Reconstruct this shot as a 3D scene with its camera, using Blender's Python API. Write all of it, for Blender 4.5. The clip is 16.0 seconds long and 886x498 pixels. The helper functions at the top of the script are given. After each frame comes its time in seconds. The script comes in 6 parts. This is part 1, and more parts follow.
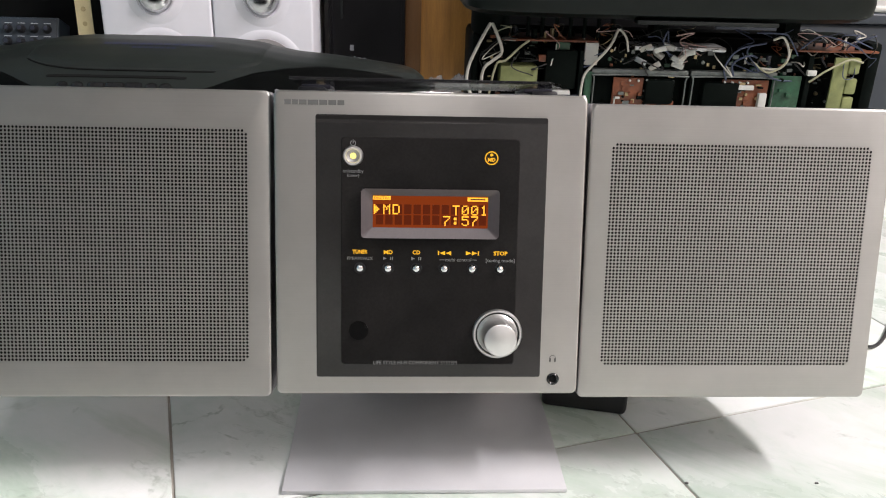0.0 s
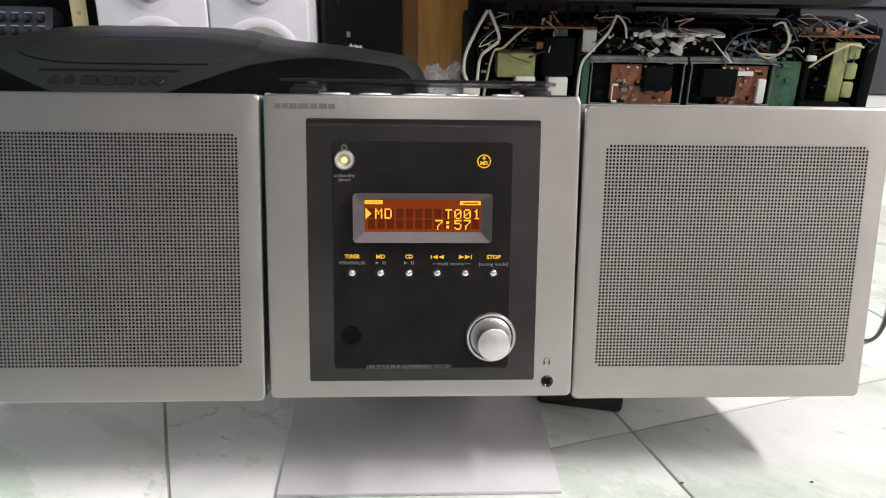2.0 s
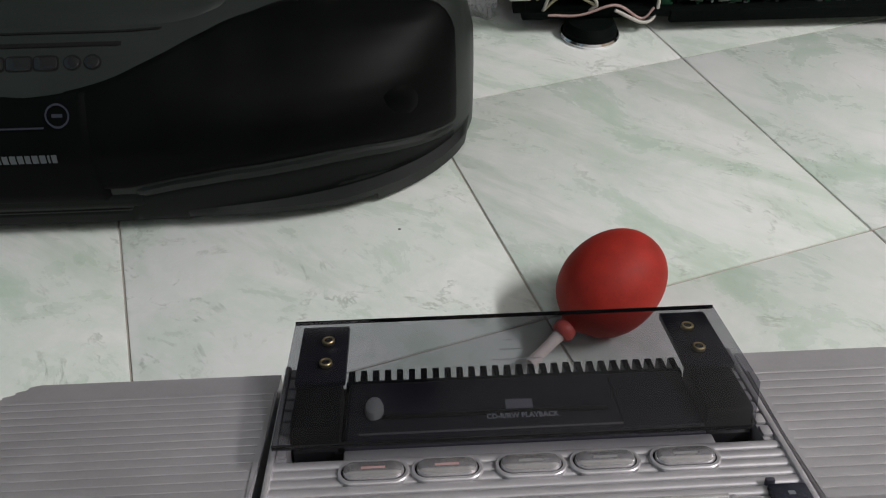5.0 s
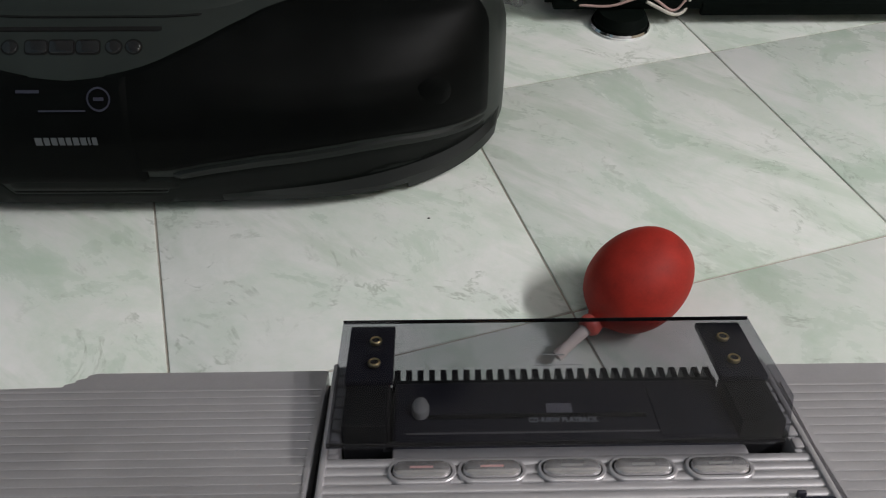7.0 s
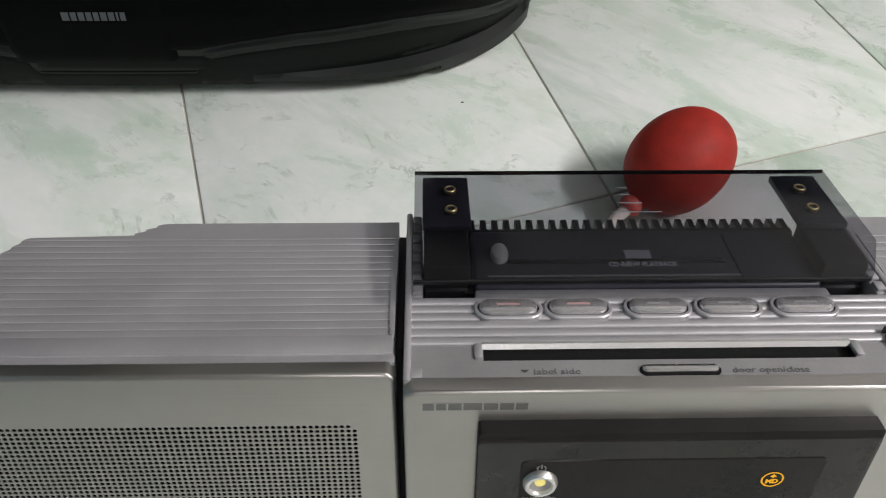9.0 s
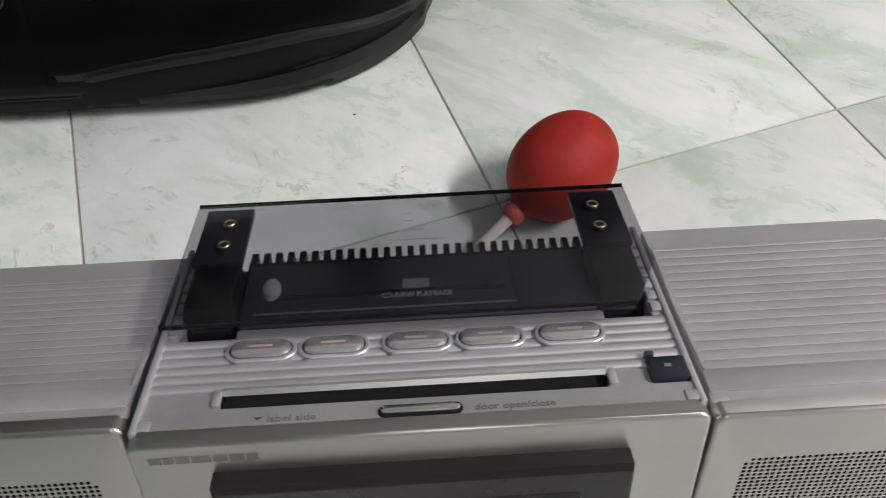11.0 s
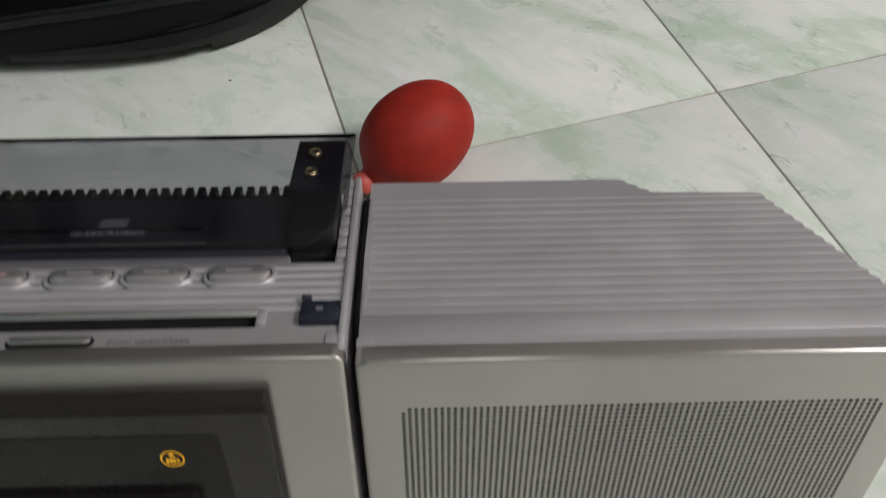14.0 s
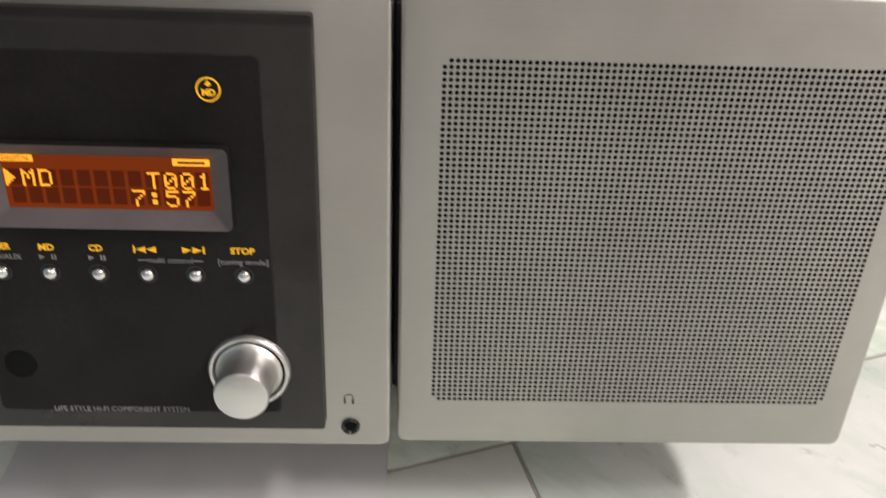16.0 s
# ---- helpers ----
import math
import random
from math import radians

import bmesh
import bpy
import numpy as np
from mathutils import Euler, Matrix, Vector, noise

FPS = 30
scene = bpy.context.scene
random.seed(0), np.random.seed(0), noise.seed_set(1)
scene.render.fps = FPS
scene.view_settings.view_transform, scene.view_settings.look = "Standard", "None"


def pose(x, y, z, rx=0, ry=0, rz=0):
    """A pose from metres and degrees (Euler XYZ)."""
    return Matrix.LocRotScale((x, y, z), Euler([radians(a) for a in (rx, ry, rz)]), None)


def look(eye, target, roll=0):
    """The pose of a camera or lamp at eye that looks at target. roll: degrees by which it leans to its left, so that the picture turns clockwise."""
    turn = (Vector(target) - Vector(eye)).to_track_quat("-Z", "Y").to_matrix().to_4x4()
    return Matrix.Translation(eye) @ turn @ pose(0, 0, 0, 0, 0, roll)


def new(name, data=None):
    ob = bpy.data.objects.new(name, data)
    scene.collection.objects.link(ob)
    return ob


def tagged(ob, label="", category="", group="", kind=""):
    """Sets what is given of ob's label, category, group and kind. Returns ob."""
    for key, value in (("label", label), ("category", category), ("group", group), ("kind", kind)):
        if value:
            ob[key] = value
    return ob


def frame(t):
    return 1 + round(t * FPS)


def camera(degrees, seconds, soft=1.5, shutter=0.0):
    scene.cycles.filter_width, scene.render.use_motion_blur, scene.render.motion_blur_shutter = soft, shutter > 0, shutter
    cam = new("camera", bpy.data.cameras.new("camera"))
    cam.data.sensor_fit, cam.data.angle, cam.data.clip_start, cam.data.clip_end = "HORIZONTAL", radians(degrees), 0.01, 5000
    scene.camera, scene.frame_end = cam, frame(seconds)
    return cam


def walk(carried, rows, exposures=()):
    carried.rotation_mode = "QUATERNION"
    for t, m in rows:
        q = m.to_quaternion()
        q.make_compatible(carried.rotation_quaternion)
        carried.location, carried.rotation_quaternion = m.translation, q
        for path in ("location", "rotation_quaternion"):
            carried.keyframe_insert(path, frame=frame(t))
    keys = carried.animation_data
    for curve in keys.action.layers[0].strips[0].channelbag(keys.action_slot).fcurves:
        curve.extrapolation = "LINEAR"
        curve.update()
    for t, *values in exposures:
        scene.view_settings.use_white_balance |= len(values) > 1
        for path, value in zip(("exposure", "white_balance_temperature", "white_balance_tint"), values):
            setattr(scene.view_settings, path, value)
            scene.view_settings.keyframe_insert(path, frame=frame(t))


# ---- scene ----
cam = camera(57.77, 16.0, soft=1.05, shutter=0.45)
ROWS = [
    (0, -0.0182, -0.4041, 0.3209, -2.732, -22.246, -1.705),
    (0.5, -0.0165, -0.4030, 0.3232, -2.555, -22.566, -1.724),
    (1, -0.0163, -0.4030, 0.3239, -2.510, -22.706, -1.806),
    (1.5, -0.0146, -0.4030, 0.3248, -2.327, -22.736, -1.701),
    (2, -0.0133, -0.3965, 0.3320, -2.796, -23.633, -1.308),
    (2.2, -0.0160, -0.3790, 0.3300, -4.368, -23.210, -0.368),
    (2.5, 0.0000, -0.3397, 0.3773, -4.322, -25.051, 1.640),
    (3, 0.0131, -0.2684, 0.4079, -4.515, -29.851, 2.316),
    (3.3, 0.0030, -0.2340, 0.4180, -3.694, -32.565, 1.686),
    (3.5, -0.0037, -0.2094, 0.4243, -3.882, -34.272, 1.285),
    (4, -0.0260, -0.1320, 0.4627, -3.377, -38.187, 0.633),
    (4.5, -0.0339, -0.0651, 0.4570, -3.253, -41.472, 0.462),
    (6.8, -0.0439, -0.0596, 0.4705, -1.216, -45.055, -0.534),
    (7, -0.0492, -0.0610, 0.4735, -1.139, -45.090, -0.348),
    (7.5, -0.0690, -0.0775, 0.4632, -1.461, -45.476, -0.551),
    (8, -0.0902, -0.0857, 0.4540, -0.831, -49.030, -0.811),
    (10.3, -0.0341, -0.0656, 0.4509, -2.561, -51.357, -0.205),
    (10.5, -0.0230, -0.0653, 0.4524, -2.868, -51.365, 0.091),
    (11, 0.0043, -0.0649, 0.4518, -3.235, -51.140, 0.962),
    (11.5, 0.0270, -0.0593, 0.4510, -2.929, -51.647, 1.439),
    (12, 0.0503, -0.0588, 0.4492, -2.894, -52.273, 2.119),
    (12.5, 0.0717, -0.0592, 0.4472, -3.170, -52.489, 2.103),
    (13, 0.0938, -0.0598, 0.4485, -2.632, -52.736, 0.929),
    (13.5, 0.1118, -0.0651, 0.4511, -2.941, -52.707, -0.198),
    (14, 0.1138, -0.0780, 0.4342, -1.442, -51.566, -0.104),
    (14.3, 0.1190, -0.1010, 0.4100, -0.590, -50.112, -1.411),
    (14.5, 0.1196, -0.1163, 0.3958, -0.363, -47.542, -1.988),
    (15, 0.1217, -0.1517, 0.3584, -0.398, -45.738, -3.449),
    (15.5, 0.1122, -0.1789, 0.3271, -0.698, -44.803, -3.185),
    (16, 0.0956, -0.1912, 0.3174, -0.998, -39.221, -2.209),
]
EXPOSURES = [(0.0, 0.43, 6600, 11), (2.0, 0.44, 6600, 11), (3.0, 0.53, 6600, 10), (3.5, 0.32, 6550, 10), (4.0, -0.04, 6500, 8), (4.5, -0.26, 6500, 7),
             (7.0, -0.36, 6550, 6), (7.5, -0.36, 6550, 6), (8.0, -0.21, 6550, 6), (10.5, -0.05, 6550, 8), (12.5, -0.11, 6500, 9), (13.5, -0.33, 6550, 9), (14.0, -0.44, 6650, 7),
             (14.5, -0.58, 6750, 5), (15.0, -0.26, 6850, 10), (15.5, 0.10, 6750, 8), (16.0, 0.10, 6950, 10)]
walk(cam, [(t, pose(x, y, z, 90 + pitch, roll, yaw)) for t, x, y, z, yaw, pitch, roll in ROWS], EXPOSURES)

# ---------------------------------------------------------------- light
world = bpy.data.worlds.new("world")
scene.world = world
world.use_nodes = True
world.node_tree.nodes["Background"].inputs[0].default_value = (0.6, 0.7, 0.8, 1)
world.node_tree.nodes["Background"].inputs[1].default_value = 0.05


def area_lamp(name, eye, target, sx, sy, watts, colour):
    data = bpy.data.lights.new(name, "AREA")
    data.shape, data.size, data.size_y, data.energy, data.color = "RECTANGLE", sx, sy, watts, colour
    ob = new(name, data)
    ob.matrix_basis = look(eye, target)
    return ob


LAMP = (2.36, -0.35, 2.58)
tube_light = area_lamp("tube_light", (LAMP[0] - 0.05, LAMP[1], LAMP[2] - 0.03), (0.1, -0.35, 0.1), 1.2, 0.16, 100, (1.0, 0.955, 0.985))
tagged(tube_light, "cool white fluorescent tube light on the wall", "light")

CEIL = (0.10, -1.50, 2.66)
ceiling_light = area_lamp("ceiling_tube_light", (CEIL[0], CEIL[1], CEIL[2] - 0.045), (CEIL[0] - 0.02, CEIL[1] + 0.05, 0.0), 0.16, 1.2, 9, (1.0, 0.955, 0.97))
tagged(ceiling_light, "cool white fluorescent tube light on the ceiling", "light")

# ---------------------------------------------------------------- materials


def material(name):
    m = bpy.data.materials.new(name)
    m.use_nodes = True
    return m, m.node_tree.nodes, m.node_tree.links, m.node_tree.nodes["Principled BSDF"]


def coords(nodes, links, scale=(1, 1, 1), kind="Object", rot=(0, 0, 0)):
    tc = nodes.new("ShaderNodeTexCoord")
    mp = nodes.new("ShaderNodeMapping")
    mp.inputs["Scale"].default_value = scale
    mp.inputs["Rotation"].default_value = rot
    links.new(tc.outputs[kind], mp.inputs[0])
    return mp.outputs[0]


def noise_tex(nodes, links, vec, scale, detail=4, rough=0.55, distort=0.0):
    n = nodes.new("ShaderNodeTexNoise")
    n.inputs["Scale"].default_value, n.inputs["Detail"].default_value = scale, detail
    n.inputs["Roughness"].default_value, n.inputs["Distortion"].default_value = rough, distort
    links.new(vec, n.inputs["Vector"])
    return n.outputs["Fac"]


def ramp(nodes, links, fac, stops):
    r = nodes.new("ShaderNodeValToRGB")
    while len(r.color_ramp.elements) < len(stops):
        r.color_ramp.elements.new(0.5)
    for e, (pos, col) in zip(r.color_ramp.elements, stops):
        e.position, e.color = pos, (*col, 1) if len(col) == 3 else col
    links.new(fac, r.inputs[0])
    return r.outputs[0]


def bump(nodes, links, height, strength, dist, bsdf):
    b = nodes.new("ShaderNodeBump")
    b.inputs["Strength"].default_value, b.inputs["Distance"].default_value = strength, dist
    links.new(height, b.inputs["Height"])
    links.new(b.outputs[0], bsdf.inputs["Normal"])


def surface(name, col, rough=0.5, metal=0.0, vary=0.15, scale=40, grain=400, bump_d=0.0001, stretch=(1, 1, 1), spec=0.5, coat=0.0, bump_s=0.3):
    """Colour with stains at one scale, grain at another, and uneven gloss."""
    m, nodes, links, b = material(name)
    vec = coords(nodes, links, stretch)
    big = noise_tex(nodes, links, vec, scale, 5, 0.6)
    fine = noise_tex(nodes, links, vec, grain, 3, 0.6)
    lo, hi = [c * (1 - vary) for c in col], [min(1, c * (1 + vary)) for c in col]
    c1 = ramp(nodes, links, big, [(0.3, lo), (0.7, hi)])
    mix = nodes.new("ShaderNodeMixRGB")
    mix.blend_type, mix.inputs[0].default_value = "OVERLAY", vary * 0.8
    links.new(c1, mix.inputs[1])
    links.new(fine, mix.inputs[2])
    links.new(mix.outputs[0], b.inputs["Base Color"])
    rr = nodes.new("ShaderNodeMapRange")
    rr.inputs["To Min"].default_value, rr.inputs["To Max"].default_value = max(0.02, rough - 0.08), min(1, rough + 0.08)
    links.new(big, rr.inputs["Value"])
    links.new(rr.outputs[0], b.inputs["Roughness"])
    b.inputs["Metallic"].default_value = metal
    b.inputs["Specular IOR Level"].default_value = spec
    b.inputs["Coat Weight"].default_value = coat
    b.inputs["Coat Roughness"].default_value = 0.08
    if bump_d:
        bump(nodes, links, fine, bump_s, bump_d, b)
    return m


def glow(name, col, strength, body=0.3):
    m, nodes, links, b = material(name)
    b.inputs["Base Color"].default_value = (col[0] * body, col[1] * body, col[2] * body, 1)
    b.inputs["Emission Color"].default_value = (*col, 1)
    b.inputs["Emission Strength"].default_value = strength
    b.inputs["Roughness"].default_value = 0.5
    b.inputs["Specular IOR Level"].default_value = 0.12
    return m


def smoked(name, tint, rough=0.12):
    """Smoked clear acrylic: a tinted pass-through with a gloss on it."""
    m, nodes, links, b = material(name)
    tr = nodes.new("ShaderNodeBsdfTransparent")
    tr.inputs[0].default_value = (*tint, 1)
    gl = nodes.new("ShaderNodeBsdfGlossy")
    gl.inputs["Roughness"].default_value = rough
    lw = nodes.new("ShaderNodeLayerWeight")
    lw.inputs[0].default_value = 0.5
    pw = nodes.new("ShaderNodeMath")
    pw.operation, pw.inputs[1].default_value = "POWER", 4.0
    links.new(lw.outputs["Facing"], pw.inputs[0])
    fr = nodes.new("ShaderNodeMath")
    fr.operation, fr.inputs[1].default_value, fr.inputs[2].default_value = "MULTIPLY_ADD", 0.35, 0.034
    links.new(pw.outputs[0], fr.inputs[0])
    vec = coords(nodes, links)
    n = noise_tex(nodes, links, vec, 60, 5, 0.7)
    bp = nodes.new("ShaderNodeBump")
    bp.inputs["Strength"].default_value, bp.inputs["Distance"].default_value = 0.05, 0.0002
    links.new(n, bp.inputs["Height"])
    links.new(bp.outputs[0], gl.inputs["Normal"])
    mix = nodes.new("ShaderNodeMixShader")
    links.new(fr.outputs[0], mix.inputs[0])
    links.new(tr.outputs[0], mix.inputs[1])
    links.new(gl.outputs[0], mix.inputs[2])
    links.new(mix.outputs[0], nodes["Material Output"].inputs["Surface"])
    return m


def tile_material():
    m, nodes, links, b = material("marble_tile")
    info = nodes.new("ShaderNodeObjectInfo")
    tc = nodes.new("ShaderNodeTexCoord")
    comb = nodes.new("ShaderNodeCombineXYZ")
    links.new(info.outputs["Random"], comb.inputs[2])
    mul = nodes.new("ShaderNodeVectorMath")
    mul.operation = "SCALE"
    mul.inputs["Scale"].default_value = 37.0
    links.new(comb.outputs[0], mul.inputs[0])
    add = nodes.new("ShaderNodeVectorMath")
    links.new(tc.outputs["Object"], add.inputs[0])
    links.new(mul.outputs[0], add.inputs[1])
    spin = nodes.new("ShaderNodeMapping")
    spin.inputs["Rotation"].default_value = (0, 0, radians(52))
    links.new(add.outputs[0], spin.inputs[0])

    def stretched(amount):
        mp = nodes.new("ShaderNodeMapping")
        mp.inputs["Scale"].default_value = (1.0, amount, 1.0)
        links.new(spin.outputs[0], mp.inputs[0])
        return mp.outputs[0]
    vec = stretched(1.7)
    cloud = noise_tex(nodes, links, vec, 6.5, 8, 0.66, 0.35)
    streak = noise_tex(nodes, links, stretched(4.0), 3.2, 6, 0.62, 0.25)
    patch = noise_tex(nodes, links, add.outputs[0], 9.0, 4, 0.58, 0.3)
    crack = noise_tex(nodes, links, vec, 10, 5, 0.62, 0.7)
    crumb = noise_tex(nodes, links, add.outputs[0], 34, 5, 0.70, 0.6)

    def mixed(fac, strength, a, colour):
        sc = nodes.new("ShaderNodeMath")
        sc.operation, sc.inputs[1].default_value = "MULTIPLY", strength
        links.new(fac, sc.inputs[0])
        mx = nodes.new("ShaderNodeMixRGB")
        mx.inputs[2].default_value = (*colour, 1)
        links.new(sc.outputs[0], mx.inputs[0])
        links.new(a, mx.inputs[1])
        return mx.outputs[0]

    def times(a, c):
        m_ = nodes.new("ShaderNodeMath")
        m_.operation = "MULTIPLY"
        links.new(a, m_.inputs[0])
        links.new(c, m_.inputs[1])
        return m_.outputs[0]

    base = ramp(nodes, links, cloud, [(0.34, (0.53, 0.630, 0.54)), (0.45, (0.67, 0.728, 0.672)), (0.55, (0.755, 0.775, 0.75)), (0.70, (0.805, 0.806, 0.798))])
    band = ramp(nodes, links, streak, [(0.54, (0, 0, 0)), (0.62, (1, 1, 1)), (0.66, (1, 1, 1)), (0.76, (0, 0, 0))])
    here = ramp(nodes, links, patch, [(0.44, (1, 1, 1)), (0.58, (0, 0, 0))])
    line = ramp(nodes, links, crack, [(0.472, (0, 0, 0)), (0.494, (1, 1, 1)), (0.502, (1, 1, 1)), (0.525, (0, 0, 0))])
    bits = ramp(nodes, links, crumb, [(0.47, (0, 0, 0)), (0.60, (1, 1, 1))])
    mottle = ramp(nodes, links, crumb, [(0.40, (1, 1, 1)), (0.60, (0, 0, 0))])
    col = mixed(band, 0.42, base, (0.43, 0.54, 0.43))
    col = mixed(times(mottle, here), 0.16, col, (0.42, 0.51, 0.42))
    col = mixed(times(times(line, here), bits), 0.52, col, (0.25, 0.30, 0.24))
    links.new(col, b.inputs["Base Color"])
    gloss = ramp(nodes, links, cloud, [(0.3, (0.24, 0.24, 0.24)), (0.7, (0.34, 0.34, 0.34))])
    links.new(gloss, b.inputs["Roughness"])
    bump(nodes, links, cloud, 0.06, 0.001, b)
    return m


def brushed(name, col, rough, along=(3, 400, 400), dirt=0.12, streak=0.0):
    """Brushed aluminium: long fine scratches, smudges in the gloss."""
    m, nodes, links, b = material(name)
    vec = coords(nodes, links, along)
    scratch = noise_tex(nodes, links, vec, 4.0, 3, 0.6)
    plain = coords(nodes, links)
    smudge = noise_tex(nodes, links, plain, 22, 5, 0.65)
    c = ramp(nodes, links, smudge, [(0.25, [x * (1 - dirt) for x in col]), (0.7, col)])
    mix = nodes.new("ShaderNodeMixRGB")
    mix.blend_type, mix.inputs[0].default_value = "OVERLAY", 0.05
    links.new(c, mix.inputs[1])
    links.new(scratch, mix.inputs[2])
    links.new(mix.outputs[0], b.inputs["Base Color"])
    rr = nodes.new("ShaderNodeMapRange")
    rr.inputs["To Min"].default_value, rr.inputs["To Max"].default_value = rough - 0.06, rough + 0.08
    links.new(smudge, rr.inputs["Value"])
    links.new(rr.outputs[0], b.inputs["Roughness"])
    b.inputs["Metallic"].default_value = 1.0
    bump(nodes, links, scratch, 0.06, 0.00005, b)
    if streak:
        across = nodes.new("ShaderNodeCombineXYZ")
        across.inputs[2].default_value = 1.0
        links.new(across.outputs[0], b.inputs["Tangent"])
        b.inputs["Anisotropic"].default_value = streak
    return m


def clear_bag():
    m, nodes, links, b = material("clear_plastic_film")
    tr = nodes.new("ShaderNodeBsdfTransparent")
    tr.inputs[0].default_value = (0.95, 0.95, 0.96, 1)
    b.inputs["Base Color"].default_value = (0.86, 0.86, 0.89, 1)
    b.inputs["Roughness"].default_value = 0.10
    b.inputs["Specular IOR Level"].default_value = 0.9
    vec = coords(nodes, links)
    bump(nodes, links, noise_tex(nodes, links, vec, 70, 3, 0.6, 1.2), 0.9, 0.004, b)
    mix = nodes.new("ShaderNodeMixShader")
    mix.inputs[0].default_value = 0.30
    links.new(tr.outputs[0], mix.inputs[1])
    links.new(b.outputs[0], mix.inputs[2])
    links.new(mix.outputs[0], nodes["Material Output"].inputs["Surface"])
    return m


ALU = brushed("brushed_aluminium", (0.485, 0.469, 0.448), 0.31, streak=0.8)
ALU_KNOB = brushed("turned_aluminium", (0.80, 0.79, 0.78), 0.38, (60, 60, 3))
ALU_EDGE = brushed("polished_aluminium", (0.82, 0.82, 0.82), 0.20)
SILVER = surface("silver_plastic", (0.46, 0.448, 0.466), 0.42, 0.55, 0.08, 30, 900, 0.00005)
BUTTON = surface("satin_button", (0.68, 0.665, 0.68), 0.22, 0.85, 0.04, 30, 900, 0)
# darker copy of SILVER with the shade put into its colour
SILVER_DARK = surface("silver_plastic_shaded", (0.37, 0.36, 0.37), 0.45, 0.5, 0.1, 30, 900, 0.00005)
STAND = surface("silver_stand_paint", (0.62, 0.615, 0.63), 0.36, 0.12, 0.06, 20, 1200, 0.00004)
BLACK = surface("black_plastic", (0.010, 0.010, 0.012), 0.45, 0, 0.1, 60, 700, 0)
CAN = surface("dull_steel", (0.22, 0.22, 0.21), 0.42, 0.7, 0.25, 40, 500, 0.0002)
BLACK_GLOSS = surface("black_gloss", (0.010, 0.010, 0.011), 0.12, 0, 0.2, 40, 500, 0)
CLOTH = surface("black_cloth", (0.006, 0.006, 0.006), 0.9, 0, 0.3, 300, 2000, 0.0002, spec=0.2)
SENSOR = surface("dark_sensor_window", (0.003, 0.003, 0.003), 0.25, 0, 0.1, 30, 600, 0, spec=0.1)
RIM = surface("smoked_acrylic_rim", (0.0200, 0.0184, 0.0178), 0.14, 0, 0.25, 25, 600, 0, spec=0.45)
PANEL = surface("smoked_acrylic_panel", (0.0125, 0.0115, 0.0112), 0.12, 0, 0.55, 14, 600, 0, spec=0.15)
CHAMFER = surface("matt_smoked_edge", (0.0180, 0.0168, 0.0162), 0.5, 0, 0.2, 25, 600, 0, spec=0.12)
BEZEL = surface("grey_violet_bezel", (0.088, 0.073, 0.077), 0.32, 0, 0.15, 60, 700, 0.00005)
LID = smoked("smoked_lid", (0.64, 0.645, 0.67))
HINGE = surface("dark_blue_grey_plastic", (0.034, 0.033, 0.047), 0.38, 0, 0.1, 60, 700, 0)
BRASS = surface("brass", (0.36, 0.29, 0.17), 0.36, 1.0, 0.15, 90, 900, 0.00005)
CHROME = surface("chrome", (0.80, 0.80, 0.82), 0.10, 1.0, 0.06, 60, 900, 0)
PRINT_DARK = surface("dark_print", (0.055, 0.055, 0.055), 0.5, 0, 0.1, 60, 600, 0)
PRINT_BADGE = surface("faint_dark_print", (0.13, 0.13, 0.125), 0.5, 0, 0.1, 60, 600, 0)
PRINT_TOP = surface("worn_dark_print", (0.13, 0.13, 0.13), 0.5, 0, 0.1, 60, 600, 0)
PRINT_GREY = surface("grey_print", (0.24, 0.24, 0.24), 0.5, 0, 0.1, 60, 600, 0)
EMBLEM = surface("lilac_grey_print", (0.36, 0.35, 0.39), 0.45, 0, 0.1, 60, 600, 0)
PRINT_RED = surface("red_print", (0.40, 0.24, 0.24), 0.5, 0, 0.1, 60, 600, 0)
LCD = glow("amber_display", (0.90, 0.13, 0.010), 0.145, 0.06)
LCD_CELL = glow("amber_display_cell", (0.78, 0.095, 0.008), 0.062, 0.05)
SEGMENT = glow("amber_segment", (1.0, 0.42, 0.035), 1.15)
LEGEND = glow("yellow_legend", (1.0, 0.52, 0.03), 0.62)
POWER_LED = glow("power_lamp", (1.0, 0.86, 0.30), 0.75)
TAG_DARK = surface("dark_amber_print", (0.10, 0.020, 0.004), 0.5, 0, 0.1, 60, 600, 0)
RUBBER_RED = surface("red_rubber", (0.30, 0.019, 0.012), 0.62, 0, 0.20, 60, 500, 0.0002, spec=0.24)
NOZZLE = surface("milky_plastic", (0.72, 0.62, 0.58), 0.35, 0, 0.1, 60, 600, 0)
BOOM_GREY = surface("grey_green_plastic", (0.0148, 0.0190, 0.0172), 0.42, 0, 0.12, 20, 900, 0.00012, spec=0.3)
BOOM_DARK = surface("dark_grey_plastic", (0.0075, 0.0098, 0.0090), 0.4, 0, 0.15, 20, 900, 0.00012, spec=0.3)
BOOM_BLACK = surface("black_speaker_mesh", (0.0022, 0.0027, 0.0026), 0.42, 0, 0.25, 30, 1500, 0.0002, spec=0.05)
BLUE_PRINT = surface("faded_blue_print", (0.020, 0.026, 0.075), 0.5, 0, 0.3, 60, 600, 0)
BOOM_LOW = surface("dark_base_plastic", (0.0055, 0.0070, 0.0064), 0.42, 0, 0.15, 20, 900, 0.00012, spec=0.12)
BOOM_PRINT = surface("faint_grey_print", (0.024, 0.025, 0.042), 0.45, 0, 0.1, 60, 600, 0)
